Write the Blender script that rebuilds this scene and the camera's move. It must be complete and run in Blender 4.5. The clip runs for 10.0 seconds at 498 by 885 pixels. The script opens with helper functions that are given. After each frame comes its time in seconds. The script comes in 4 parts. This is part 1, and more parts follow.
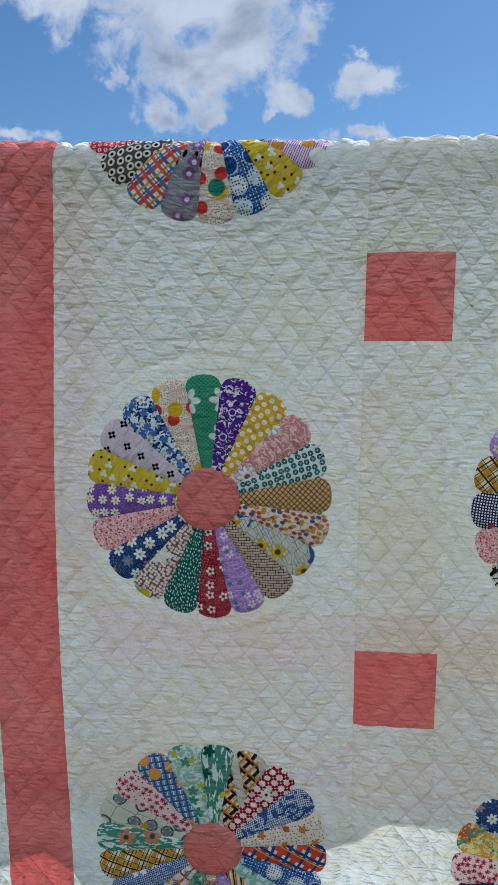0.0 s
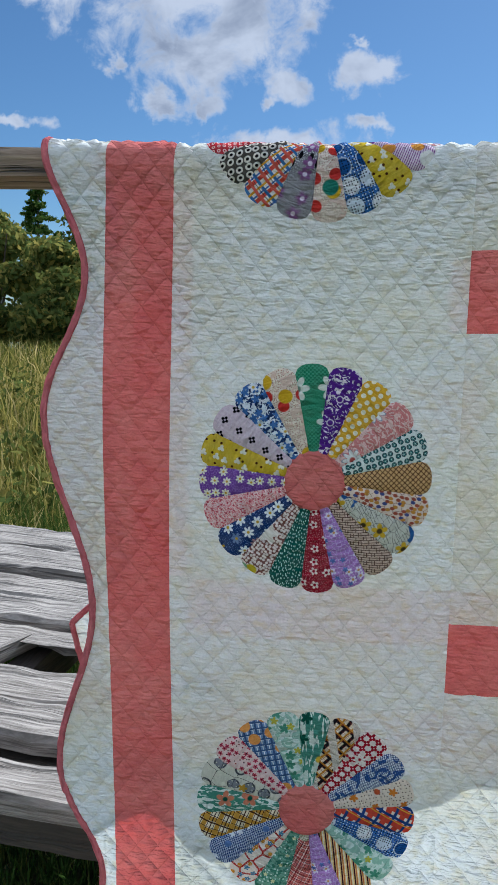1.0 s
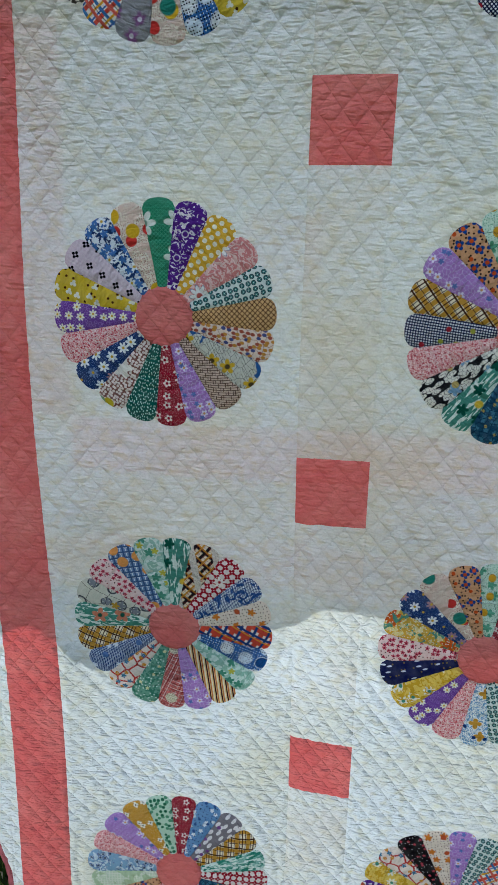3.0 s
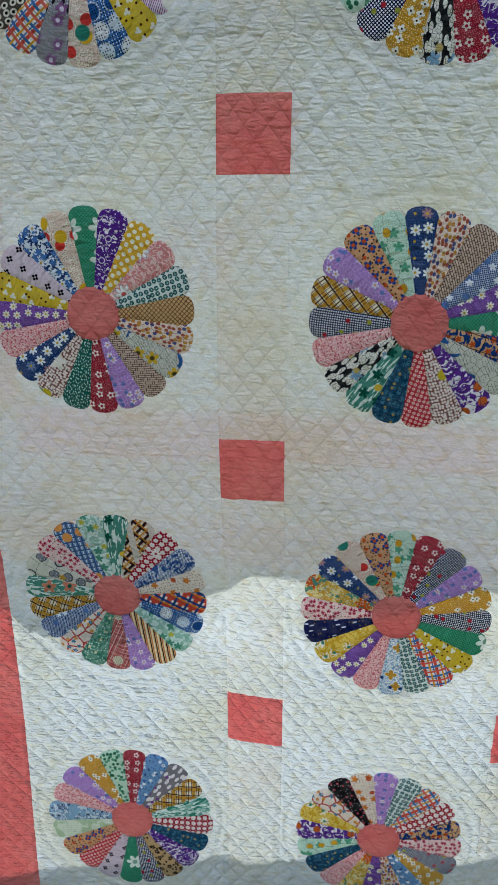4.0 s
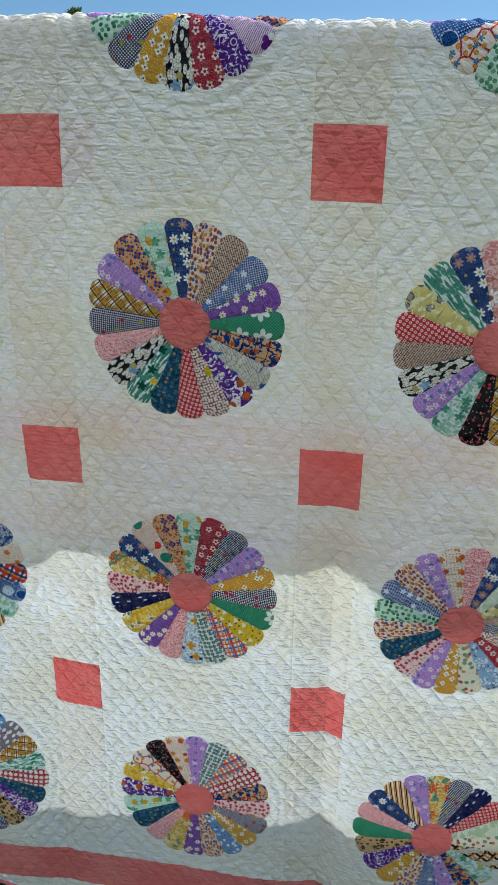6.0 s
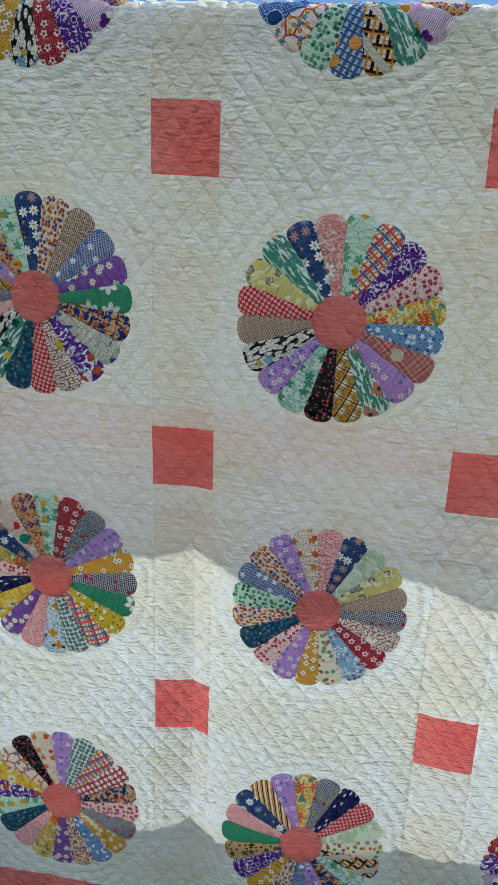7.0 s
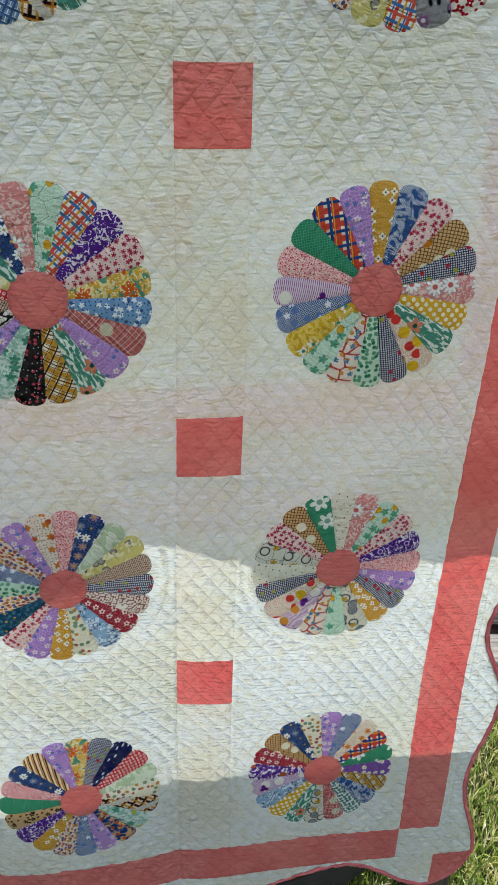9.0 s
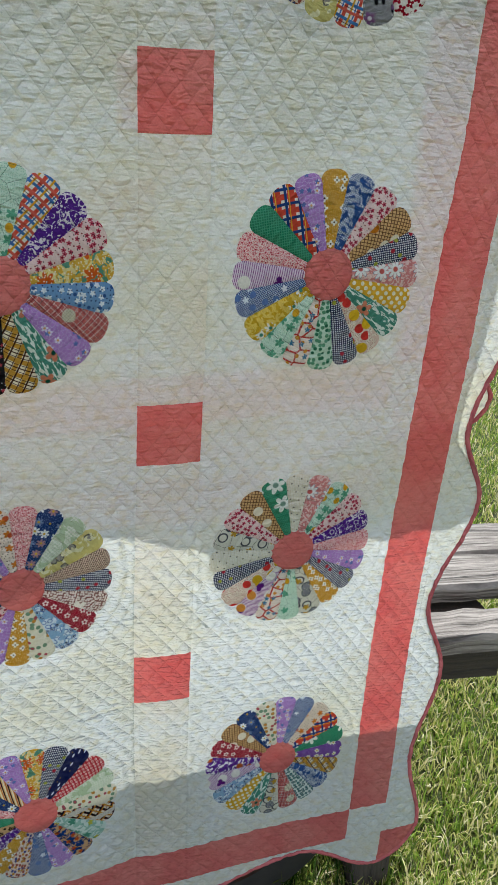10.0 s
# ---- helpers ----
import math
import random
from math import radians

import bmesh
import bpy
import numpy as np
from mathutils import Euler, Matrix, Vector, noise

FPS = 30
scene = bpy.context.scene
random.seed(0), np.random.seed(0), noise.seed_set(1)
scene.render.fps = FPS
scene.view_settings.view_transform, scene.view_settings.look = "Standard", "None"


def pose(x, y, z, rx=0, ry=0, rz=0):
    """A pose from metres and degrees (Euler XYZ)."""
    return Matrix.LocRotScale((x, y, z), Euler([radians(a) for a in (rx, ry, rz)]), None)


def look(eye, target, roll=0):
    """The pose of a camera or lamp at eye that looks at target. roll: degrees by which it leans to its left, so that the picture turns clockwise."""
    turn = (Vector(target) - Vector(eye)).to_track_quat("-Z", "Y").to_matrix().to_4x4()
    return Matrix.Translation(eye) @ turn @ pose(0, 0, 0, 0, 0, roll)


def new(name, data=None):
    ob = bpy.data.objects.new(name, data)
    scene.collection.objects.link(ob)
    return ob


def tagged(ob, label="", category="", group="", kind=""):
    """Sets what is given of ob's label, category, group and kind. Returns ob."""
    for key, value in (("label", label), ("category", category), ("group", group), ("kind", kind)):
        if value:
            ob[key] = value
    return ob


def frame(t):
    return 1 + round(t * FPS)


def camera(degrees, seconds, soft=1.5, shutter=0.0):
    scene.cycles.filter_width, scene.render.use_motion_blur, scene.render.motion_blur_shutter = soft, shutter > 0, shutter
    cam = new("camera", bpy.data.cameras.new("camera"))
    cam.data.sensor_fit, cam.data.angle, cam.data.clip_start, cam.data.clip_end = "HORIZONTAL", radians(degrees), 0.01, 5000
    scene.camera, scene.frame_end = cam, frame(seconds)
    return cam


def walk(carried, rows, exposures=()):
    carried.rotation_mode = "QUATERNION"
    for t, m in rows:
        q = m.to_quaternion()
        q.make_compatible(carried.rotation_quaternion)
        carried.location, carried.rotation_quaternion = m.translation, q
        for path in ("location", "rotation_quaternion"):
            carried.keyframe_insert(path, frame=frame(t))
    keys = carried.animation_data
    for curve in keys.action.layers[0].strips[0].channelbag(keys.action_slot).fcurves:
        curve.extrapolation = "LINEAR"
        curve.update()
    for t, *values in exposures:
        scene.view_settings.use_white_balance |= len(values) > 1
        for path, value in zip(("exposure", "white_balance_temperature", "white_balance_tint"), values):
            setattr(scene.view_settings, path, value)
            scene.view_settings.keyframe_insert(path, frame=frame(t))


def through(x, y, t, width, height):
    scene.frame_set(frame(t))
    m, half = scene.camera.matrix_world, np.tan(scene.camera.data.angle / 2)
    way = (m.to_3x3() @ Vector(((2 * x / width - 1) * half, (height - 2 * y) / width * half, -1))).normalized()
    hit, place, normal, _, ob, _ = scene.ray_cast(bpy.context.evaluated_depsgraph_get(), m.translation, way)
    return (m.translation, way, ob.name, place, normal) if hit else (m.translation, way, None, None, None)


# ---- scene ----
# the camera: seconds, eye, target, roll
PATH = [
    (0, (0.134, -0.892, 1.749), (-0.052, 1.08, 1.47), 0.8),
    (0.5, (0.048, -0.925, 1.762), (-0.128, 1.047, 1.479), 0.9),
    (1, (0.006, -0.962, 1.748), (-0.17, 1.008, 1.445), 1.3),
    (1.5, (0.022, -0.98, 1.703), (-0.182, 0.981, 1.367), 1.8),
    (2, (0.072, -0.954, 1.684), (-0.134, 0.988, 1.249), 2.2),
    (2.5, (0.167, -0.953, 1.69), (-0.074, 0.958, 1.15), 2.1),
    (3.8, (0.329, -1.052, 1.743), (0.092, 0.821, 1.085), 0.7),
    (4, (0.346, -1.064, 1.749), (0.131, 0.811, 1.087), 0.5),
    (4.5, (0.395, -1.075, 1.753), (0.212, 0.804, 1.092), 0.2),
    (5, (0.462, -1.098, 1.775), (0.284, 0.778, 1.104), 0.1),
    (5.2, (0.487, -1.114, 1.796), (0.328, 0.754, 1.1), 0.2),
    (6.3, (0.8, -1.115, 1.772), (0.466, 0.742, 1.109), 1.5),
    (6.5, (0.821, -1.11, 1.737), (0.539, 0.772, 1.122), 1.9),
    (7, (0.958, -1.116, 1.677), (0.66, 0.785, 1.131), 2.4),
    (7.5, (1.06, -1.112, 1.665), (0.774, 0.79, 1.117), 2.5),
    (8, (1.107, -1.096, 1.691), (0.947, 0.8, 1.074), 2.0),
    (8.5, (1.109, -1.04, 1.743), (1.166, 0.821, 1.012), 1.5),
    (9, (1.013, -1.028, 1.798), (1.318, 0.77, 0.977), 1.6),
    (9.5, (0.953, -1.075, 1.791), (1.436, 0.7, 1.005), 2.1),
    (10, (0.878, -1.034, 1.747), (1.507, 0.708, 0.993), 2.9),
]
EXPO, SKY, SUN = 0.86, 0.10, 4.4
cam = camera(35.4, 10.0, 1.15)
walk(cam, [(t, look(eye, target, roll)) for t, eye, target, roll in PATH],
     [(0.0, EXPO - 0.08, 5500, 10), (1.5, EXPO - 0.10, 5380, 10), (2.5, EXPO - 0.05, 5380, 10), (4.5, EXPO + 0.02, 5660, 10), (7.5, EXPO - 0.04, 5700, 10), (8.3, EXPO, 5830, 10), (9.0, EXPO + 0.14, 5890, 10), (9.5, EXPO - 0.02, 5860, 10), (10.0, EXPO - 0.02, 5860, 10)])

# ---- sky and sun: late morning light from behind the quilt ----
SUN_UP, SUN_TURN = 43.5, 28.0
world = bpy.data.worlds.new("sky")
scene.world = world
world.use_nodes = True


def socket(sock, value, nt):
    if isinstance(value, bpy.types.NodeSocket):
        nt.links.new(value, sock)
    else:
        sock.default_value = value


def math_node(nt, op, a, b=0.0, c=0.0):
    n = nt.nodes.new("ShaderNodeMath")
    n.operation = op
    for i, v in enumerate((a, b, c)):
        socket(n.inputs[i], v, nt)
    return n.outputs[0]


def ramp(nt, value, lo, hi, a=0.0, b=1.0):
    n = nt.nodes.new("ShaderNodeMapRange")
    n.interpolation_type = "SMOOTHSTEP"
    for i, v in enumerate((value, lo, hi, a, b)):
        socket(n.inputs[i], v, nt)
    return n.outputs[0]


def mix(nt, fac, a, b, blend="MIX"):
    n = nt.nodes.new("ShaderNodeMix")
    n.data_type, n.blend_type = "RGBA", blend
    socket(n.inputs[0], fac, nt)
    socket(n.inputs[6], a, nt)
    socket(n.inputs[7], b, nt)
    return n.outputs[2]


def noise_node(nt, vector, scale, detail=3.0, rough=0.55, distort=0.0):
    n = nt.nodes.new("ShaderNodeTexNoise")
    socket(n.inputs["Vector"], vector, nt)
    n.inputs["Scale"].default_value, n.inputs["Detail"].default_value = scale, detail
    n.inputs["Roughness"].default_value, n.inputs["Distortion"].default_value = rough, distort
    return n.outputs["Fac"]


def mapping(nt, vector, scale=(1, 1, 1), turn=0.0, loc=(0, 0, 0)):
    n = nt.nodes.new("ShaderNodeMapping")
    socket(n.inputs["Vector"], vector, nt)
    n.inputs["Scale"].default_value = scale
    n.inputs["Rotation"].default_value = (0, 0, radians(turn))
    n.inputs["Location"].default_value = loc
    return n.outputs[0]


def combine(nt, x, y, z=0.0):
    n = nt.nodes.new("ShaderNodeCombineXYZ")
    for i, v in enumerate((x, y, z)):
        socket(n.inputs[i], v, nt)
    return n.outputs[0]


def separate(nt, v):
    n = nt.nodes.new("ShaderNodeSeparateXYZ")
    nt.links.new(v, n.inputs[0])
    return n.outputs


def build_sky():
    nt = world.node_tree
    sky = nt.nodes.new("ShaderNodeTexSky")
    sky.sky_type, sky.sun_disc = "NISHITA", False
    sky.sun_elevation, sky.sun_rotation = radians(SUN_UP), radians(SUN_TURN)
    sky.altitude, sky.air_density, sky.dust_density, sky.ozone_density = 300, 1.0, 0.35, 1.6
    co = nt.nodes.new("ShaderNodeTexCoord").outputs["Generated"]
    x, y, z = separate(nt, co)
    ahead = math_node(nt, "MAXIMUM", y, 0.05)
    px, pz = math_node(nt, "DIVIDE", x, ahead), math_node(nt, "DIVIDE", z, ahead)
    flatco = combine(nt, px, pz)
    px = math_node(nt, "ADD", px, math_node(nt, "MULTIPLY", math_node(nt, "SUBTRACT", noise_node(nt, flatco, 22.0, 4.0, 0.6), 0.5), 0.07))
    pz = math_node(nt, "ADD", pz, math_node(nt, "MULTIPLY", math_node(nt, "SUBTRACT", noise_node(nt, mapping(nt, flatco, (1, 1, 1), 0, (3, 5, 0)), 22.0, 4.0, 0.6), 0.5), 0.06))
    best = None
    # cumulus clouds: centre and half-width, in slopes from straight ahead
    for cx, cz, rx, rz in ((-.20, .41, .13, .085), (-.10, .37, .085, .075), (-.17, .315, .09, .06), (-.05, .285, .04, .028), (-.155, .262, .03, .022),
                           (-.208, .272, .028, .024), (-.262, .308, .016, .016), (.025, .298, .036, .028), (.055, .303, .036, .024), (.047, .243, .034, .014),
                           (-.33, .43, .09, .07), (.035, .335, .01, .014), (-.06, .215, .11, .026), (-.075, .262, .016, .014), (-.4, .25, .05, .012)):
        ex = math_node(nt, "DIVIDE", math_node(nt, "SUBTRACT", px, cx), rx)
        ez = math_node(nt, "DIVIDE", math_node(nt, "SUBTRACT", pz, cz), rz)
        e = math_node(nt, "SUBTRACT", 1.0, math_node(nt, "SQRT", math_node(nt, "ADD", math_node(nt, "MULTIPLY", ex, ex), math_node(nt, "MULTIPLY", ez, ez))))
        best = e if best is None else math_node(nt, "SMOOTH_MAX", best, e, 0.35)
    puff = noise_node(nt, flatco, 19.0, 7.0, 0.62, 0.4)
    density = math_node(nt, "ADD", best, math_node(nt, "MULTIPLY", math_node(nt, "SUBTRACT", puff, 0.5), 2.3))
    cover = math_node(nt, "MULTIPLY", ramp(nt, density, -0.05, 0.60), math_node(nt, "GREATER_THAN", y, 0.2))
    body = noise_node(nt, mapping(nt, flatco, (1, 1.4, 1), 0, (0.012, -0.02, 0)), 8.0, 5.0, 0.6, 0.3)
    grey = math_node(nt, "MULTIPLY", math_node(nt, "MULTIPLY", ramp(nt, body, 0.40, 0.70), 0.9), ramp(nt, density, 0.1, 0.7))
    cloud = mix(nt, grey, (3.5, 3.6, 3.8, 1), (1.5, 1.7, 2.1, 1))
    deep = mix(nt, 1.0, sky.outputs[0], (0.325, 0.405, 0.445, 1), "MULTIPLY")
    # unseen fair-weather cumulus added behind the view, extra bright to light the quilt's front
    rest = noise_node(nt, mapping(nt, co, (1, 1, 2.2)), 2.6, 6.0, 0.6, 0.3)
    rest = math_node(nt, "MULTIPLY", ramp(nt, rest, 0.47, 0.60), math_node(nt, "MULTIPLY", ramp(nt, z, 0.04, 0.2), ramp(nt, y, 0.45, 0.05)))
    whole = mix(nt, rest, mix(nt, cover, deep, cloud), (14.0, 14.0, 13.8, 1))
    nt.links.new(whole, nt.nodes["Background"].inputs[0])
    nt.nodes["Background"].inputs[1].default_value = SKY


build_sky()
lamp = bpy.data.lights.new("sun", "SUN")
lamp.energy, lamp.angle, lamp.color = SUN, radians(0.6), (1.0, 0.95, 0.86)
sun = new("sun", lamp)
toward = Vector((math.sin(radians(SUN_TURN)) * math.cos(radians(SUN_UP)), math.cos(radians(SUN_TURN)) * math.cos(radians(SUN_UP)), math.sin(radians(SUN_UP))))
sun.matrix_world = look(toward * 10, (0, 0, 0))


# ---- materials ----
def hexc(h):
    def lin(v):
        return v / 12.92 if v <= 0.04045 else ((v + 0.055) / 1.055) ** 2.4
    return (*[lin(int(h[i:i + 2], 16) / 255) for i in (0, 2, 4)], 1.0)


def shader(name, rough=0.8):
    m = bpy.data.materials.new(name)
    m.use_nodes = True
    b = m.node_tree.nodes["Principled BSDF"]
    b.inputs["Roughness"].default_value = rough
    return m, m.node_tree, b


WEAVE = 0.11


def cloth_group():
    """Cotton over batting: matt, lets light through, finely puckered."""
    g = bpy.data.node_groups.new("cotton", "ShaderNodeTree")
    g.interface.new_socket("Color", in_out="INPUT", socket_type="NodeSocketColor")
    g.interface.new_socket("Through", in_out="INPUT", socket_type="NodeSocketFloat")
    g.interface.new_socket("Relief", in_out="INPUT", socket_type="NodeSocketFloat")
    g.interface.new_socket("Shader", in_out="OUTPUT", socket_type="NodeSocketShader")
    gi, go = g.nodes.new("NodeGroupInput"), g.nodes.new("NodeGroupOutput")
    uv = g.nodes.new("ShaderNodeUVMap").outputs[0]
    crumple = noise_node(g, mapping(g, uv, (80, 205, 1)), 1.0, 1.0, 0.5, 0.4)
    fine = noise_node(g, mapping(g, uv, (420, 420, 1)), 1.0, 2.0, 0.6)
    wave = noise_node(g, mapping(g, uv, (42, 130, 1), 0, (3, 1, 0)), 1.0, 1.0, 0.5, 0.4)
    height = math_node(g, "ADD", math_node(g, "ADD", crumple, wave), math_node(g, "ADD", math_node(g, "MULTIPLY", fine, 0.12), gi.outputs["Relief"]))
    bump = g.nodes.new("ShaderNodeBump")
    bump.inputs["Strength"].default_value, bump.inputs["Distance"].default_value = 1.0, 0.0052
    g.links.new(height, bump.inputs["Height"])
    tone = math_node(g, "ADD", math_node(g, "MULTIPLY", fine, 0.24), 0.88)
    col = mix(g, 1.0, gi.outputs["Color"], combine(g, tone, tone, tone), "MULTIPLY")
    dif, tra, mx = g.nodes.new("ShaderNodeBsdfDiffuse"), g.nodes.new("ShaderNodeBsdfTranslucent"), g.nodes.new("ShaderNodeMixShader")
    g.links.new(col, dif.inputs["Color"])
    # light that has passed through dyed cloth is deeper in colour
    g.links.new(mix(g, 0.75, col, col, "MULTIPLY"), tra.inputs["Color"])
    g.links.new(bump.outputs[0], dif.inputs["Normal"])
    soft = g.nodes.new("ShaderNodeBump")
    soft.inputs["Strength"].default_value, soft.inputs["Distance"].default_value = 1.0, 0.0044
    g.links.new(height, soft.inputs["Height"])
    g.links.new(soft.outputs[0], tra.inputs["Normal"])
    g.links.new(gi.outputs["Through"], mx.inputs[0])
    g.links.new(dif.outputs[0], mx.inputs[1])
    g.links.new(tra.outputs[0], mx.inputs[2])
    # a little light passes straight through the weave
    weave, clear = g.nodes.new("ShaderNodeMixShader"), g.nodes.new("ShaderNodeBsdfTransparent")
    weave.inputs[0].default_value = WEAVE
    g.links.new(col, clear.inputs["Color"])
    g.links.new(mx.outputs[0], weave.inputs[1])
    g.links.new(clear.outputs[0], weave.inputs[2])
    g.links.new(weave.outputs[0], go.inputs[0])
    return g


COTTON = cloth_group()


def quilting(nt, uv):
    """Rows of stitches that cross in diamonds: 0 along the stitched line, up to 1 on the puffs between."""
    wob = math_node(nt, "MULTIPLY", math_node(nt, "SUBTRACT", noise_node(nt, uv, 8.0, 2.0), 0.5), 0.012)
    x, y, _ = separate(nt, uv)
    x = math_node(nt, "ADD", math_node(nt, "MULTIPLY", x, 1.22), wob)
    ends = []
    for op in ("ADD", "SUBTRACT"):
        ends.append(math_node(nt, "ABSOLUTE", math_node(nt, "SINE", math_node(nt, "MULTIPLY", math_node(nt, op, x, y), math.pi / 0.0375))))
    return math_node(nt, "POWER", math_node(nt, "MINIMUM", ends[0], ends[1]), 0.45)


def cloth(name, paint, through=0.4, stitched=0.0):
    m = bpy.data.materials.new(name)
    m.use_nodes = True
    nt = m.node_tree
    nt.nodes.remove(nt.nodes["Principled BSDF"])
    g = nt.nodes.new("ShaderNodeGroup")
    g.node_tree = COTTON
    uv = nt.nodes.new("ShaderNodeUVMap").outputs[0]
    col = paint(nt, uv)
    if stitched:
        q = quilting(nt, uv)
        firm = ramp(nt, noise_node(nt, uv, 4.0, 2.0), 0.35, 0.65, 0.45, 1.0)
        nt.links.new(math_node(nt, "MULTIPLY", math_node(nt, "MULTIPLY", q, stitched), firm), g.inputs[2])
        # stitch creases coloured slightly darker: groove shade and grime put into the colour
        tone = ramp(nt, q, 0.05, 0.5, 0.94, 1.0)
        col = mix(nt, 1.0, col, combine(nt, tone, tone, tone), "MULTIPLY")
    socket(g.inputs[0], col, nt)
    g.inputs[1].default_value = through
    nt.links.new(g.outputs[0], nt.nodes["Material Output"].inputs[0])
    return m


def white_paint(nt, uv):
    stain = ramp(nt, noise_node(nt, uv, 5.0, 3.0), 0.40, 0.70)
    spots = ramp(nt, noise_node(nt, mapping(nt, uv, (1, 1.5, 1)), 55.0, 3.0), 0.45, 0.72)
    a = mix(nt, stain, hexc("eff1ee"), hexc("eceadb"))
    return mix(nt, math_node(nt, "MULTIPLY", spots, 0.55), a, hexc("e6dfc0"))


def pink_paint(nt, uv):
    worn = ramp(nt, noise_node(nt, uv, 9.0, 5.0, 0.65), 0.35, 0.7)
    wisps = ramp(nt, noise_node(nt, mapping(nt, uv, (50, 130, 1)), 1.0, 4.0), 0.45, 0.75)
    a = mix(nt, worn, hexc("e47f79"), hexc("e8948a"))
    return mix(nt, math_node(nt, "MULTIPLY", wisps, 0.35), a, hexc("cf6b6a"))


def sash_paint(nt, uv):
    return mix(nt, ramp(nt, noise_node(nt, uv, 7.0, 3.0), 0.35, 0.7), white_paint(nt, uv), mix(nt, 0.4, white_paint(nt, uv), hexc("eadcc4")))


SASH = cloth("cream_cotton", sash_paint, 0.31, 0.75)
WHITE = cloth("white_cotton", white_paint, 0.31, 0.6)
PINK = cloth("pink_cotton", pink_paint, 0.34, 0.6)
BINDING = cloth("pink_binding", lambda nt, uv: mix(nt, noise_node(nt, uv, 60, 3), hexc("c8606a"), hexc("e28a88")), 0.15)


def print_mask(nt, p, kind, size, r=0.3, **k):
    """One layer of a printed pattern: size is its repeat in metres, r its share of the repeat."""
    q = mapping(nt, p, (1 / size, k.get("tall", 1.0) / size, 1), k.get("turn", 0.0), (k.get("shift", 0.0), k.get("shift", 0.0) * 1.7, 0))
    if kind == "blob":
        return ramp(nt, noise_node(nt, q, 1.0, k.get("detail", 2.0), 0.55, k.get("distort", 1.2)), 0.60 - r * 0.3, 0.63 - r * 0.3)
    if kind in ("stripe", "grid"):
        x, y, _ = separate(nt, q)
        lines = [math_node(nt, "ABSOLUTE", math_node(nt, "SUBTRACT", math_node(nt, "FRACT", v), 0.5)) for v in ((x,) if kind == "stripe" else (x, y))]
        ms = [ramp(nt, v, r / 2 + 0.02, r / 2 - 0.02) for v in lines]
        return ms[0] if kind == "stripe" else math_node(nt, "MAXIMUM", ms[0], ms[1])
    if kind == "check":
        n = nt.nodes.new("ShaderNodeTexChecker")
        nt.links.new(q, n.inputs["Vector"])
        n.inputs["Scale"].default_value = 1.0
        return n.outputs["Fac"]
    v = nt.nodes.new("ShaderNodeTexVoronoi")
    v.voronoi_dimensions = "2D"
    v.inputs["Scale"].default_value = 1.0
    v.inputs["Randomness"].default_value = k.get("loose", 0.75)
    if kind == "veins":
        v.feature = "DISTANCE_TO_EDGE"
        nt.links.new(q, v.inputs["Vector"])
        return ramp(nt, v.outputs["Distance"], r, r * 0.5)
    nt.links.new(q, v.inputs["Vector"])
    dist = v.outputs["Distance"]
    if kind == "flower":
        sub = nt.nodes.new("ShaderNodeVectorMath")
        sub.operation = "SUBTRACT"
        nt.links.new(q, sub.inputs[0])
        nt.links.new(v.outputs["Position"], sub.inputs[1])
        x, y, _ = separate(nt, sub.outputs[0])
        lobes = math_node(nt, "ABSOLUTE", math_node(nt, "COSINE", math_node(nt, "MULTIPLY", math_node(nt, "ARCTAN2", y, x), k.get("petals", 5) / 2)))
        dist = math_node(nt, "DIVIDE", dist, math_node(nt, "ADD", math_node(nt, "MULTIPLY", lobes, 0.55), 0.45))
    m = ramp(nt, dist, r + 0.03, r - 0.03)
    if kind == "ring":
        m = math_node(nt, "SUBTRACT", m, ramp(nt, dist, r * 0.72 + 0.03, r * 0.72 - 0.03))
    few = k.get("few", 1.0)
    if few < 1.0:
        c = separate(nt, v.outputs["Color"])
        m = math_node(nt, "MULTIPLY", m, math_node(nt, "LESS_THAN", c[k.get("channel", 0)], few))
    return m


def fabric(name, base, layers):
    def paint(nt, uv):
        rnd = nt.nodes.new("ShaderNodeObjectInfo").outputs["Random"]
        off = nt.nodes.new("ShaderNodeVectorMath")
        off.operation = "ADD"
        nt.links.new(uv, off.inputs[0])
        nt.links.new(combine(nt, math_node(nt, "MULTIPLY", rnd, 3.7), math_node(nt, "MULTIPLY", rnd, 7.3)), off.inputs[1])
        p = off.outputs[0]
        col = mix(nt, ramp(nt, noise_node(nt, p, 60, 3), 0.3, 0.75), hexc(base), mix(nt, 0.06, hexc(base), (0.75, 0.72, 0.66, 1)))
        for colour, kind, size, r, *more in layers:
            col = mix(nt, print_mask(nt, p, kind, size * 0.75, r, **(more[0] if more else {})), col, hexc(colour))
        return mix(nt, 1.0, col, (0.98, 0.98, 0.97, 1), "MULTIPLY")
    return cloth("cotton_print_" + name, paint, 0.27)


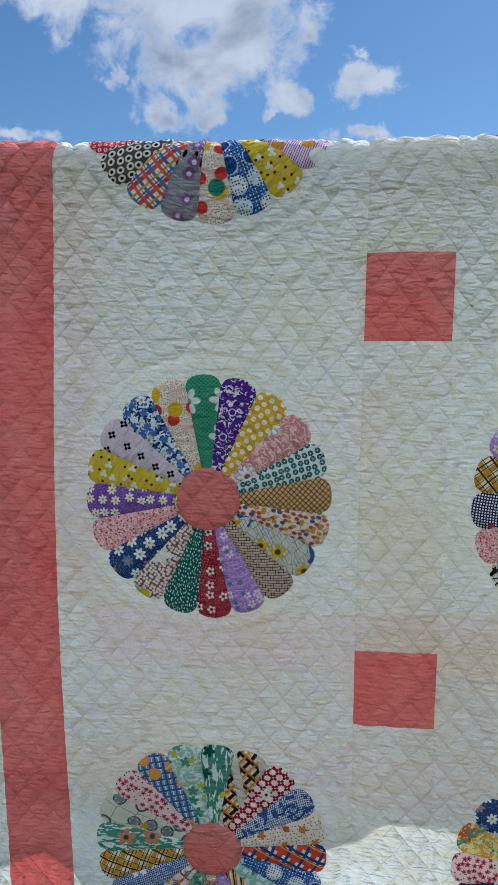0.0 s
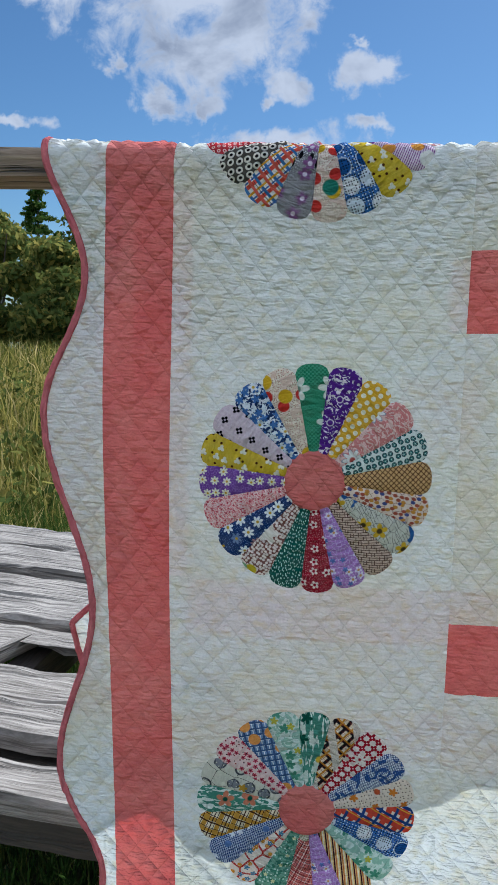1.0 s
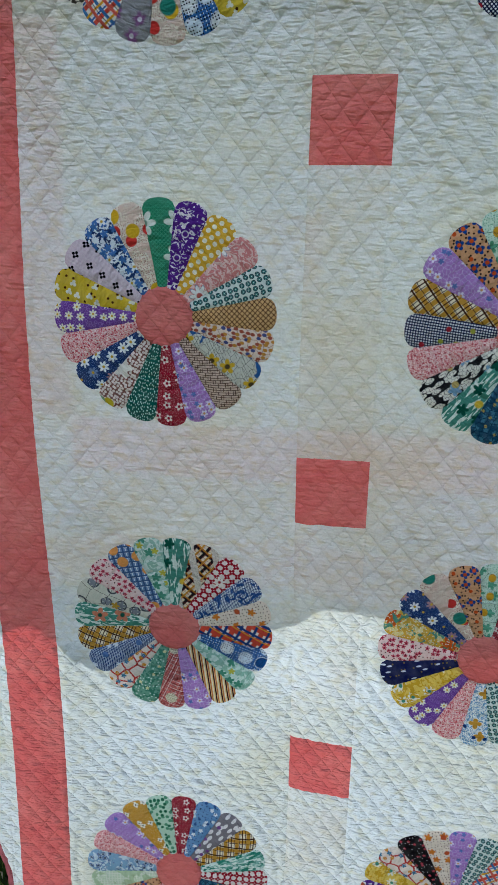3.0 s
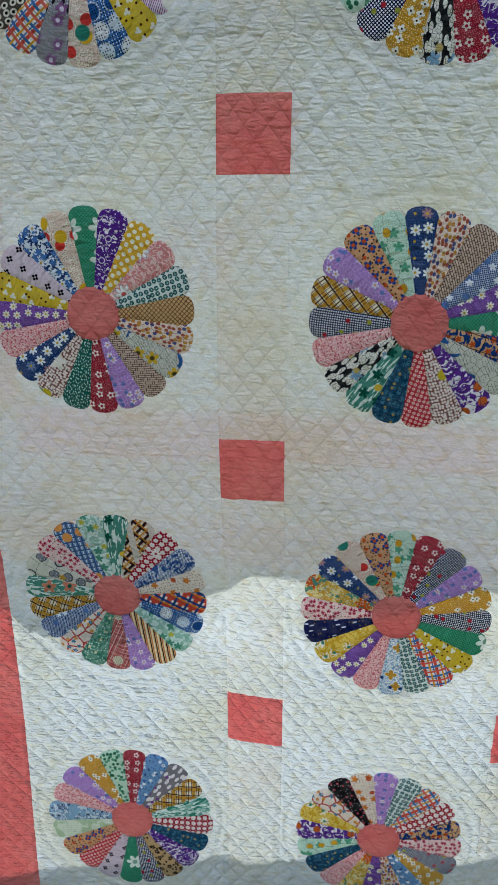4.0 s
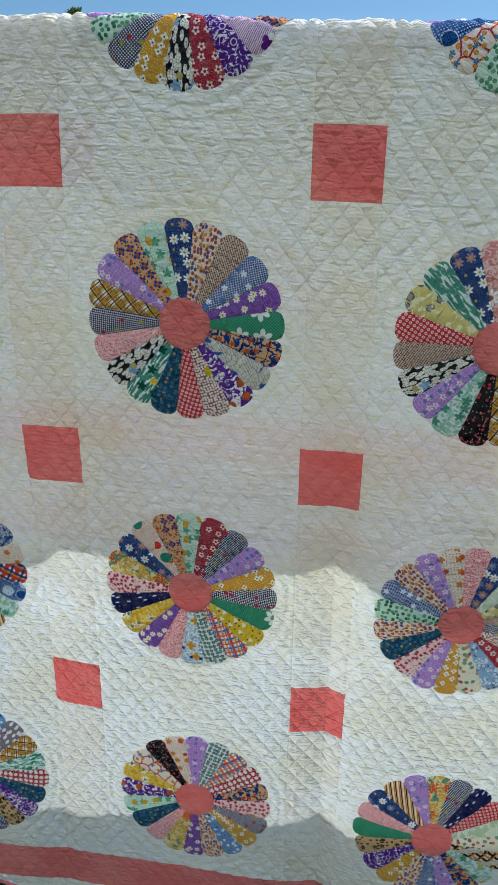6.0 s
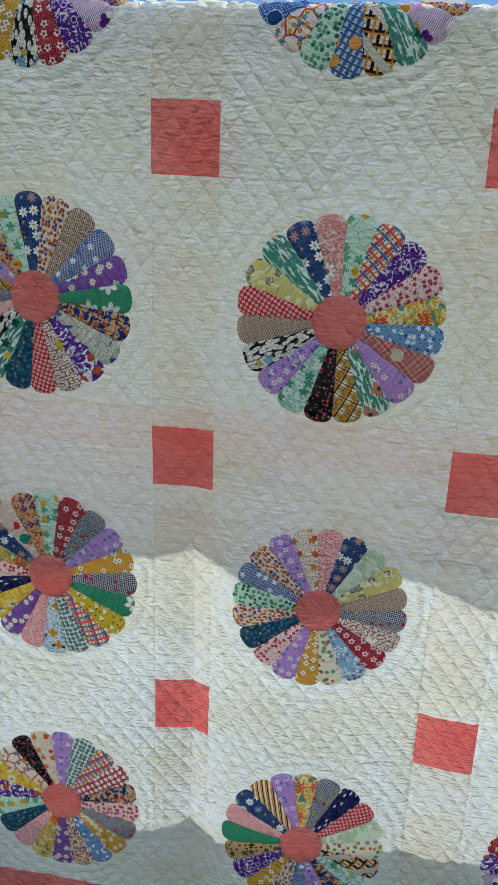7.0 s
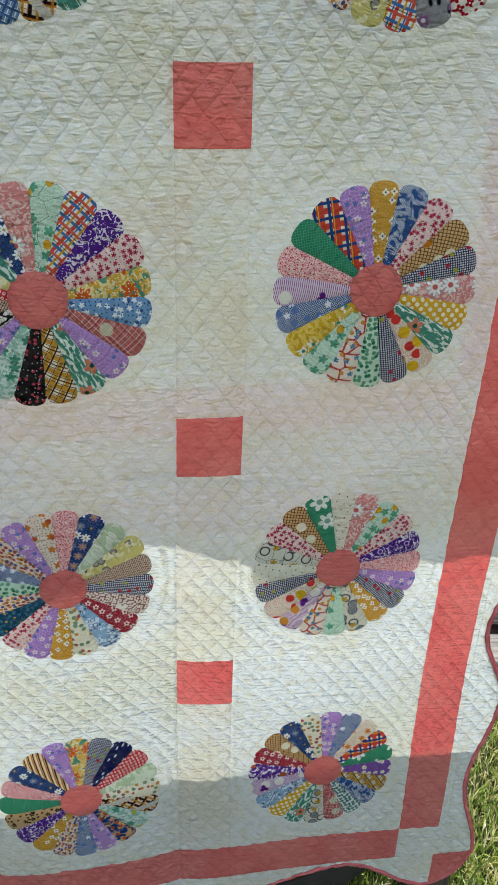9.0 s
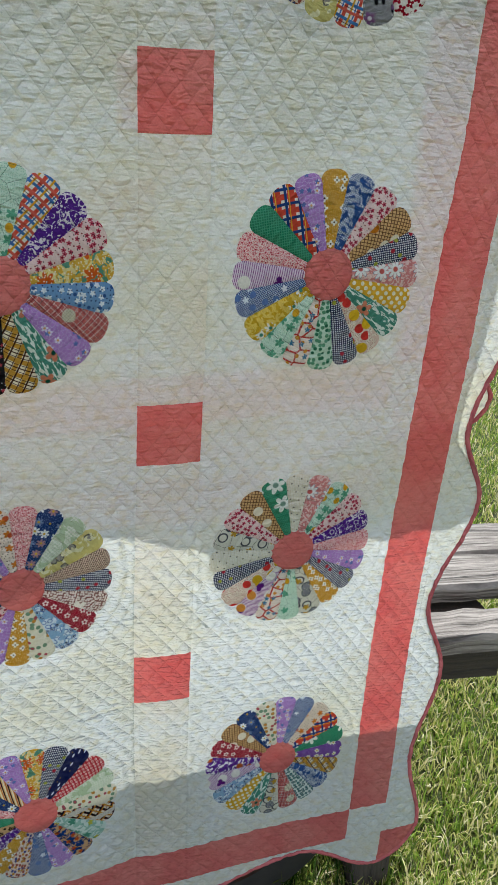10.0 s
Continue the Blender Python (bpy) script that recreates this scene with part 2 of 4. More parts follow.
R45 = {"turn": 45}
FABRICS = {k: fabric(*v) for k, v in {
    "gw": ("green_weave", "2f8862", [("5aa684", "grid", .0045, .3, R45), ("eef2ea", "flower", .052, .40, {"few": .5, "petals": 6, "loose": .25}), ("8fae9c", "dot", .052, .12, {"few": .5, "loose": .25})]),
    "pf": ("purple_floral", "ece4ea", [("5d2f92", "blob", .011, .55, {"distort": 2.0}), ("5d2f92", "flower", .03, .34, {"few": .5}), ("ece4ea", "ring", .03, .2, {"few": .5})]),
    "yd": ("yellow_dots", "e6b82c", [("f8f2dc", "dot", .0125, .32, {"loose": .12, "turn": 30})]),
    "pd": ("pink_daisy", "f0cfc8", [("dd9490", "blob", .012, .42, {"distort": 2}), ("8a9cb0", "flower", .042, .45, {"few": .5, "petals": 9, "loose": .5}), ("f4f2f0", "flower", .042, .41, {"few": .5, "petals": 9, "loose": .5}), ("cf6a62", "dot", .042, .12, {"few": .5, "loose": .5})]),
    "tl": ("teal_lattice", "e2ebe6", [("3b7c7c", "flower", .0105, .42, {"loose": .3}), ("23474c", "ring", .0105, .4, {"loose": .3}), ("e2ebe6", "dot", .0105, .1, {"loose": .3})]),
    "tc": ("tan_check", "dcb47a", [("6e4b30", "grid", .0062, .22, R45), ("efe6d0", "dot", .036, .30, {"few": .55, "loose": .7}), ("c67a20", "dot", .036, .30, {"few": .2, "loose": .7})]),
    "lc": ("leaf_calico", "efdccc", [("9a6a5c", "veins", .013, .03), ("b0604c", "dot", .0072, .38, {"tall": .7}), ("5b6096", "dot", .0072, .38, {"tall": .7, "few": .35}), ("d29a48", "dot", .0072, .38, {"tall": .7, "few": .35, "channel": 1})]),
    "gb": ("grey_bluebell", "d9d7ca", [("8c8c84", "stripe", .005, .16, {"turn": 30}), ("d9d7ca", "blob", .022, .4), ("6a6a66", "veins", .013, .03), ("3d68a4", "blob", .05, .12, {"distort": .6}), ("dcb834", "flower", .045, .3, {"few": .4, "petals": 5}), ("5a4a30", "dot", .045, .1, {"few": .4})]),
    "bw": ("basket_weave", "d8c0ae", [("5b4236", "stripe", .0042, .3, {"turn": 35}), ("d8c0ae", "check", .007, .5, {"turn": 35}), ("6b5144", "stripe", .0042, .28, {"turn": -50})]),
    "lv": ("lavender_floral", "bb8ed2", [("dccbee", "veins", .007, .05), ("e9e0f2", "flower", .021, .32, {"few": .55}), ("6f84c4", "flower", .016, .3, {"few": .3, "shift": .4}), ("e3b27a", "dot", .021, .1, {"few": .55})]),
    "rf": ("red_blossom", "a61a34", [("dca0a0", "dot", .0032, .2), ("f2e4dc", "flower", .021, .34, {"loose": .35, "few": .75}), ("a61a34", "dot", .021, .12, {"loose": .35, "few": .75})]),
    "dt": ("dark_teal", "1f665a", [("d4ebe2", "dot", .0034, .24, {"tall": .5})]),
    "pb": ("pebble", "8f5f56", [("f0e2da", "dot", .0056, .44, {"loose": .55}), ("f2ece2", "flower", .06, .3, {"few": .45, "petals": 5}), ("d6c02c", "dot", .05, .2, {"few": .5}), ("8fb58a", "dot", .044, .2, {"few": .3, "shift": .3})]),
    "nd": ("navy_daisy", "1e3c76", [("93abd4", "dot", .0034, .17), ("b69198", "flower", .024, .4, {"loose": .3, "petals": 7, "few": .5}), ("8296ba", "flower", .024, .4, {"loose": .3, "petals": 7, "few": .3, "channel": 1}), ("f3f6f6", "flower", .024, .42, {"loose": .3, "petals": 7, "few": .42, "channel": 2}), ("d9b23c", "dot", .024, .1, {"loose": .3})]),
    "pc": ("pink_calico", "e5848a", [("f9e0dc", "blob", .0038, .4, {"distort": 2.5}), ("c04a5c", "dot", .009, .16)]),
    "ud": ("purple_daisy", "7e4ca6", [("a985c8", "ring", .007, .4), ("f6f2dc", "flower", .019, .4, {"few": .62, "petals": 7}), ("d8b23a", "dot", .019, .1, {"few": .62})]),
    "ys": ("yellow_sprig", "dcc02e", [("f0ecdc", "flower", .018, .33, {"few": .6, "petals": 3}), ("563018", "dot", .015, .14, {"few": .6, "shift": .5})]),
    "lx": ("lilac_cross", "d6c2ce", [("e4d4dc", "grid", .002, .4, R45), ("12121a", "flower", .027, .24, {"petals": 4, "loose": .3}), ("d6c2ce", "dot", .027, .06, {"loose": .3})]),
    "bf": ("blue_forget", "e6ecf2", [("2c4272", "blob", .007, .32, {"distort": 1}), ("557ebc", "flower", .017, .42), ("eef2f6", "flower", .026, .3, {"few": .4, "shift": .6}), ("d8b64c", "dot", .026, .09, {"few": .4, "shift": .6})]),
    "cc": ("cream_circle", "f3e7d6", [("b98a7c", "dot", .0036, .26), ("e6cdbc", "blob", .02, .3), ("d8423a", "dot", .028, .34, {"few": .42}), ("e2bc28", "dot", .034, .34, {"few": .34, "channel": 1}), ("3d8a78", "dot", .05, .25, {"few": .25, "shift": .5})]),
    "bt": ("brown_tile", "dcaa7c", [("33261e", "dot", .008, .2, {"loose": .9}), ("2c4e9c", "flower", .021, .4, {"petals": 4, "few": .55, "loose": .4}), ("d45a24", "dot", .021, .16, {"loose": .4})]),
    "mi": ("mint_print", "d8ecdc", [("a8cfb8", "dot", .0036, .25), ("6fb292", "flower", .024, .4, {"few": .55}), ("dfae2e", "dot", .03, .22, {"few": .4, "tall": .8}), ("3f5e4c", "veins", .03, .012)]),
    "nc": ("navy_calico", "254684", [("dae2f2", "grid", .0032, .22, R45), ("254684", "dot", .0032, .3, {"loose": 0, "turn": 45}), ("6a88c0", "dot", .026, .24, {"few": .5}), ("eef2f8", "flower", .022, .3, {"few": .35, "shift": .4})]),
    "gp": ("gold_plaid", "f1e6cc", [("cf9f40", "grid", .024, .34, {"turn": 35}), ("4d2c1c", "grid", .012, .10, {"turn": 35}), ("4d2c1c", "grid", .024, .08, {"turn": 35, "shift": .3})]),
    "nk": ("navy_check", "f1f1f5", [("20294e", "grid", .0042, .42, {"turn": 8}), ("b8303e", "dot", .024, .18, {"few": .5}), ("b0b448", "dot", .024, .17, {"few": .25, "channel": 1})]),
    "bk": ("black_leaf", "16161c", [("f1ede2", "dot", .0085, .42, {"tall": .42, "turn": 35, "loose": .9}), ("f1ede2", "dot", .009, .36, {"tall": .45, "turn": -50, "loose": .9, "shift": .4, "few": .6}), ("16161c", "veins", .006, .05), ("8fb2d2", "flower", .04, .28, {"few": .4}), ("c9b26c", "dot", .03, .2, {"few": .3})]),
    "ts": ("teal_stroke", "e3eee6", [("5b9a88", "blob", .0055, .5, {"tall": .22, "distort": .5}), ("1f5a4a", "flower", .036, .3, {"few": .4}), ("e8c840", "dot", .05, .14, {"few": .4})]),
    "to": ("teal_rose", "e6eee6", [("5a9884", "blob", .0055, .5, {"tall": .3, "turn": 40, "distort": .6}), ("d98c6c", "flower", .045, .36, {"few": .55}), ("1f5a4a", "dot", .045, .1, {"few": .55})]),
    "dk": ("deep_blue", "22506f", [("4d8098", "flower", .012, .4), ("c9ae5c", "dot", .017, .16, {"few": .5}), ("173850", "veins", .01, .06)]),
    "rd": ("red_dots", "c83440", [("f6d8d0", "dot", .0085, .34, {"loose": .1, "turn": 20}), ("c83440", "dot", .0085, .14, {"loose": .1, "turn": 20})]),
    "pp": ("purple_pansy", "f2eef2", [("6c3d9e", "blob", .017, .5, {"distort": 1.6}), ("cc6a30", "dot", .04, .22, {"few": .5}), ("3a1f5c", "veins", .02, .03)]),
    "mt": ("multi_tile", "dcb080", [("234486", "blob", .013, .36, {"distort": 1}), ("d65f26", "flower", .02, .3, {"few": .5}), ("201c1c", "grid", .026, .05)]),
    "yf": ("yellow_field", "ecd060", [("f6f2e4", "flower", .03, .42, {"few": .6, "petals": 8}), ("d9b22e", "blob", .012, .3), ("5a9a84", "dot", .03, .12, {"few": .6})]),
    "yo": ("orange_bloom", "efe0a0", [("e2b848", "blob", .018, .5), ("de6a28", "flower", .045, .42, {"few": .6, "petals": 8}), ("f6ead6", "dot", .007, .18), ("6aa088", "blob", .02, .1)]),
    "rs": ("pink_rose", "f0d6d2", [("c8546a", "flower", .0105, .44, {"few": .75}), ("8a1f34", "dot", .0105, .13), ("3c2c30", "dot", .008, .14, {"few": .4, "shift": .5})]),
    "nv": ("midnight", "171f56", [("e2e4f2", "dot", .009, .2, {"tall": .35, "turn": 50, "few": .5}), ("8f7a4a", "dot", .012, .14, {"few": .4})]),
    "bx": ("black_garden", "140e14", [("c8525e", "flower", .012, .3, {"few": .5}), ("eae4e0", "dot", .007, .14, {"few": .4})]),
    "pm": ("plaid_bright", "f4eee4", [("de5a48", "stripe", .024, .26, {"turn": 18}), ("4f80b6", "stripe", .024, .2, {"turn": 108, "shift": .3}), ("e2a828", "stripe", .024, .14, {"turn": 18, "shift": .45}), ("5a7ac0", "stripe", .024, .1, {"turn": 18, "shift": .75}), ("de6a58", "stripe", .024, .2, {"turn": 108, "shift": .8}), ("30303c", "stripe", .024, .04, {"turn": 108, "shift": .55})]),
    "pr": ("plaid_red", "f2e8dc", [("d8543e", "stripe", .026, .5, {"turn": 25}), ("d8543e", "stripe", .026, .4, {"turn": 115}), ("2e4a86", "stripe", .026, .2, {"turn": 25, "shift": .4}), ("2e4a86", "stripe", .026, .2, {"turn": 115, "shift": .5}), ("e8b838", "stripe", .026, .07, {"turn": 25, "shift": .15})]),
    "rp": ("rose_plaid", "dc7a72", [("f2dcd4", "grid", .009, .13, {"turn": 20}), ("a03038", "grid", .0145, .08, {"turn": 20}), ("e8e2c8", "dot", .04, .3, {"few": .45, "loose": .5}), ("1e2430", "grid", .0042, .1, {"turn": 20})]),
    "gi": ("gingham_blue", "7e9cc4", [("e8eef6", "grid", .011, .14, {"turn": 20}), ("4a6694", "grid", .011, .3, {"turn": 20, "shift": .5}), ("eca858", "dot", .036, .3, {"few": .55, "loose": .4})]),
    "rw": ("red_lattice", "f2e6e0", [("a8182e", "flower", .014, .5, {"loose": .15, "petals": 4}), ("f2e6e0", "dot", .014, .09, {"loose": .15}), ("f6eee8", "flower", .04, .3, {"few": .4, "petals": 8}), ("a8182e", "dot", .04, .07, {"few": .4})]),
    "bl": ("blue_cloud", "456cae", [("e6ecf4", "blob", .019, .48, {"distort": 1.5}), ("2a447e", "grid", .003, .28, R45)]),
    "cd": ("cream_speck", "f0e2d2", [("4a3630", "dot", .0068, .16, {"loose": .5}), ("dc8a34", "flower", .03, .28, {"few": .55}), ("c86038", "dot", .034, .16, {"few": .3, "shift": .4})]),
    "bc": ("blue_circle", "3f72b6", [("e0eaf6", "dot", .0055, .22, {"loose": .2}), ("dfe8f2", "dot", .036, .4, {"loose": .3, "few": .75}), ("2f5c9e", "dot", .036, .35, {"loose": .3, "few": .5}), ("f0f2f4", "dot", .036, .35, {"loose": .3, "few": .22}), ("1a2438", "dot", .0042, .28, {"loose": 0, "few": .7})]),
    "mp": ("mint_posy", "dcebe4", [("a9cdbc", "blob", .014, .4), ("5f9f86", "flower", .026, .38, {"few": .5}), ("c8c44c", "flower", .03, .24, {"few": .35, "shift": .5})]),
    "sb": ("brown_stripe", "ecd08c", [("471c2c", "stripe", .0115, .24, {"turn": 25}), ("cc6c44", "stripe", .0115, .16, {"turn": 25, "shift": .3}), ("f4eee0", "stripe", .0115, .14, {"turn": 25, "shift": .6})]),
    "gm": ("green_mist", "7fae98", [("4f8a74", "blob", .01, .35), ("e2eee6", "dot", .0075, .2, {"few": .7}), ("e8e4b4", "flower", .02, .2, {"few": .4})]),
    "rc": ("red_ribbon", "f0e4d8", [("c23c32", "veins", .026, .09), ("d99a34", "dot", .014, .3, {"few": .4}), ("4f86a6", "flower", .017, .34, {"few": .35}), ("f2d8d0", "dot", .0036, .16)]),
    "gy": ("grey_bloom", "dddacb", [("55565c", "ring", .027, .42, {"few": .7}), ("8d8f96", "flower", .027, .4, {"few": .45}), ("c9a23c", "flower", .033, .26, {"few": .4, "shift": .5}), ("3d3e44", "veins", .03, .016)]),
    "gl": ("grey_leaf", "8f878d", [("f0eaea", "dot", .012, .32, {"tall": .5, "turn": 30}), ("8a5a9c", "dot", .02, .22, {"few": .4})]),
    "tp": ("teal_mist", "9cc8ba", [("eaf2ec", "blob", .006, .42, {"tall": .3}), ("4a9480", "blob", .007, .2, {"tall": .3, "shift": 3.})]),
    "b2": ("blue_posy", "7fa6d2", [("eef2f6", "flower", .014, .38, {"few": .6}), ("2c3c66", "dot", .0085, .15, {"shift": .5}), ("44649c", "dot", .02, .16, {"few": .4})]),
    "tb": ("tan_blossom", "c9a878", [("16130f", "flower", .019, .34, {"few": .6}), ("16130f", "dot", .0085, .26, {"few": .5, "tall": .7}), ("c9a878", "dot", .019, .08, {"few": .6})]),
    "mn": ("pale_mint", "d9e4cc", [("eef0e2", "grid", .006, .3, {"turn": 10}), ("c6d6b4", "blob", .03, .3)]),
    "bb": ("blue_blot", "dbe6ee", [("3f66a8", "ring", .0115, .46), ("24355c", "flower", .0115, .28, {"few": .6}), ("9cbcd8", "blob", .02, .3)]),
    "mg": ("mint_leaf", "cfe6d2", [("6fa886", "dot", .0095, .4, {"few": .8}), ("3f7a5c", "dot", .0095, .33, {"few": .35, "channel": 1})]),
    "bg": ("blue_gold", "89aed2", [("f2f4f4", "blob", .004, .4), ("f4eee0", "flower", .036, .4, {"few": .55, "petals": 4}), ("d0a03c", "flower", .036, .34, {"few": .55, "petals": 4}), ("2c4a8a", "dot", .02, .2, {"few": .2})]),
    "yg": ("yellow_grey", "dfd286", [("a8a296", "flower", .024, .4, {"few": .5}), ("6a655c", "ring", .024, .34, {"few": .5}), ("f2ecc4", "blob", .02, .2)]),
    "us": ("purple_line", "ead8e6", [("8c3f94", "stripe", .0034, .3, {"turn": 75}), ("f2eee6", "dot", .036, .34, {"few": .5}), ("6b2a84", "flower", .04, .3, {"few": .4, "petals": 3}), ("d99a44", "dot", .036, .3, {"few": .25, "channel": 1})]),
    "gf": ("gold_flower", "d49e22", [("f2e4a8", "dot", .0038, .2), ("f7f3e6", "flower", .0165, .42, {"few": .55, "petals": 4}), ("3c2212", "dot", .0165, .1, {"few": .55})]),
    "cw": ("brown_eye", "544c44", [("efe8da", "dot", .0115, .42, {"tall": .8, "loose": .2, "turn": 30}), ("141210", "dot", .0115, .19, {"tall": .8, "loose": .2, "turn": 30})]),
    "vg": ("violet_grey", "7d7a80", [("e4e2e2", "dot", .0026, .28), ("15141a", "dot", .013, .24, {"tall": .45, "turn": 40, "few": .5}), ("8e5f90", "flower", .028, .4, {"few": .55}), ("e8dce8", "dot", .028, .13, {"few": .55})]),
    "bn": ("bandana", "efe2c6", [("1c1a20", "grid", .021, .26, {"turn": 20}), ("d49a34", "grid", .021, .16, {"turn": 20, "shift": .5}), ("a83a2c", "grid", .0105, .06, {"turn": 20, "shift": .2}), ("ded6ca", "stripe", .045, .3, {"turn": -30}), ("3a3430", "dot", .0022, .14)]),
    "wd": ("white_speck", "eeeade", [("22222a", "dot", .0165, .1, {"loose": .25, "turn": 25}), ("e4dcc0", "grid", .0036, .14)]),
    "lf": ("sage_leaf", "ece6d2", [("88a488", "dot", .0125, .38, {"few": .55}), ("cf9a4c", "dot", .0125, .34, {"few": .3, "channel": 1}), ("b8606a", "dot", .0125, .28, {"few": .2, "channel": 2})]),
}.items()}


# ---- how the quilt hangs: a runs across, s down the front from the top of the rail, both in metres on the cloth ----
P, Q = 0.4525, 0.462              # pitch of the plates across and down
HALF_A, HALF_S = 0.178, 0.1825    # half a block
BAND = 0.083                      # pink border
TOP, BEND, DEEP = 1.985, 0.03, 0.14
CREST = 1.960                     # highest line of the cloth over the rail
ROW0 = -0.032                     # the top row lies across the rail
A_IN = (-HALF_A, 3 * P + HALF_A)
A_OUT = (A_IN[0] - BAND, A_IN[1] + BAND)
S_IN = (ROW0 - Q - HALF_S, ROW0 + 3 * Q + HALF_S)
S_OUT = (S_IN[0] - BAND, S_IN[1] + BAND)


def smooth(x, lo, hi):
    t = np.clip((x - lo) / (hi - lo), 0, 1)
    return t * t * (3 - 2 * t)


def lattice(i, j, seed):
    n = (i.astype(np.int64) * 374761393 + j.astype(np.int64) * 668265263 + seed * 1442695041) & 0x7FFFFFFF
    n = ((n ^ (n >> 13)) * 1274126177) & 0x7FFFFFFF
    return ((n ^ (n >> 16)) & 0xFFFF) / 65535.0 * 2 - 1


def ripple(x, y, seed=0):
    """Smooth noise from -1 to 1."""
    i, j = np.floor(x), np.floor(y)
    u, v = x - i, y - j
    u, v = u * u * u * (u * (6 * u - 15) + 10), v * v * v * (v * (6 * v - 15) + 10)
    a, b = lattice(i, j, seed), lattice(i + 1, j, seed)
    c, d = lattice(i, j + 1, seed), lattice(i + 1, j + 1, seed)
    return (a * (1 - u) + b * u) * (1 - v) + (c * (1 - u) + d * u) * v


def relief(a, s):
    """Height of the puffed, hand-quilted surface: stitched diamonds, puckers, a stitched ring round each plate."""
    wob = 0.004 * ripple(a * 9, s * 9, 3)
    d = 0.0375
    lines = np.minimum(np.abs(np.sin(np.pi * (a * 1.22 + s + wob) / d)), np.abs(np.sin(np.pi * (a * 1.22 - s + wob) / d)))
    puff = 0.0026 * np.clip(lines, 0, 1) ** 0.45
    puck = 0.0007 * ripple(a * 48 + 2 * ripple(a * 16, s * 16, 8), s * 120, 1) + 0.0003 * ripple(a * 90, s * 190, 2) + 0.0006 * ripple(a * 20 + s * 22, s * 30 - a * 18, 5)
    ca = np.clip(np.round(a / P), 0, 3) * P
    cs = np.round((s - ROW0) / Q) * Q + ROW0
    rho = np.hypot(a - ca, s - cs)
    onplate = 1 - smooth(rho, 0.142, 0.156)
    # inside the blocks the diamonds stop at the stitched rings
    puff = puff * smooth(rho, 0.160, 0.180)
    ring = -0.0024 * np.exp(-((rho - 0.168) / 0.003) ** 2) + 0.0016 * np.exp(-((rho - 0.157) / 0.006) ** 2) - 0.0018 * np.exp(-((rho - 0.186) / 0.003) ** 2)
    seams = 0
    for lo in (-HALF_A, HALF_A):
        off = np.abs(a - np.round((a - lo) / P) * P - lo)
        seams = seams - 0.0018 * np.exp(-(off / 0.0022) ** 2)
    for lo in (-HALF_S, HALF_S):
        off = np.abs(s - ROW0 - np.round((s - ROW0 - lo) / Q) * Q - lo)
        seams = seams - 0.0011 * np.exp(-(off / 0.0022) ** 2)
    # gathered bumps where the cloth bends over the rail
    gather = 0.0030 * ripple(a * 95 + 3 * ripple(a * 20, s * 20, 6), s * 55, 21) * np.exp(-((s + 0.005) / 0.035) ** 2)
    return (puff + puck + ring + seams) * (1 - 0.82 * onplate) + gather


def knots(v, pairs):
    k = np.array([p[0] for p in pairs])
    w = np.array([p[1] for p in pairs])
    v = np.asarray(v, float)
    i = np.clip(np.searchsorted(k, v) - 1, 0, len(k) - 2)
    t = np.clip((v - k[i]) / (k[i + 1] - k[i]), 0, 1)
    return w[i] + (w[i + 1] - w[i]) * (0.5 - 0.5 * np.cos(np.pi * t))


# how much lower or higher than true the top hangs along its length
SAG = [(-.25, .004), (.2, .0035), (.63, -.004), (.9, -.009), (1.1, -.007), (1.3, -.002), (1.6, -.002)]
# how far the far border swings outwards, down its length
SWAY = [(-.9, .028), (0.0, .028), (.15, .024), (.5, .001), (.7, -.004), (1.2, -.006), (1.8, -.006)]
# upright valleys in the slack lower half: place, depth, reach to either side
VALLEYS = ((0.176, 0.012, 0.10, 0.04), (0.697, 0.034, 0.085, 0.040), (1.088, 0.016, 0.09, 0.05))


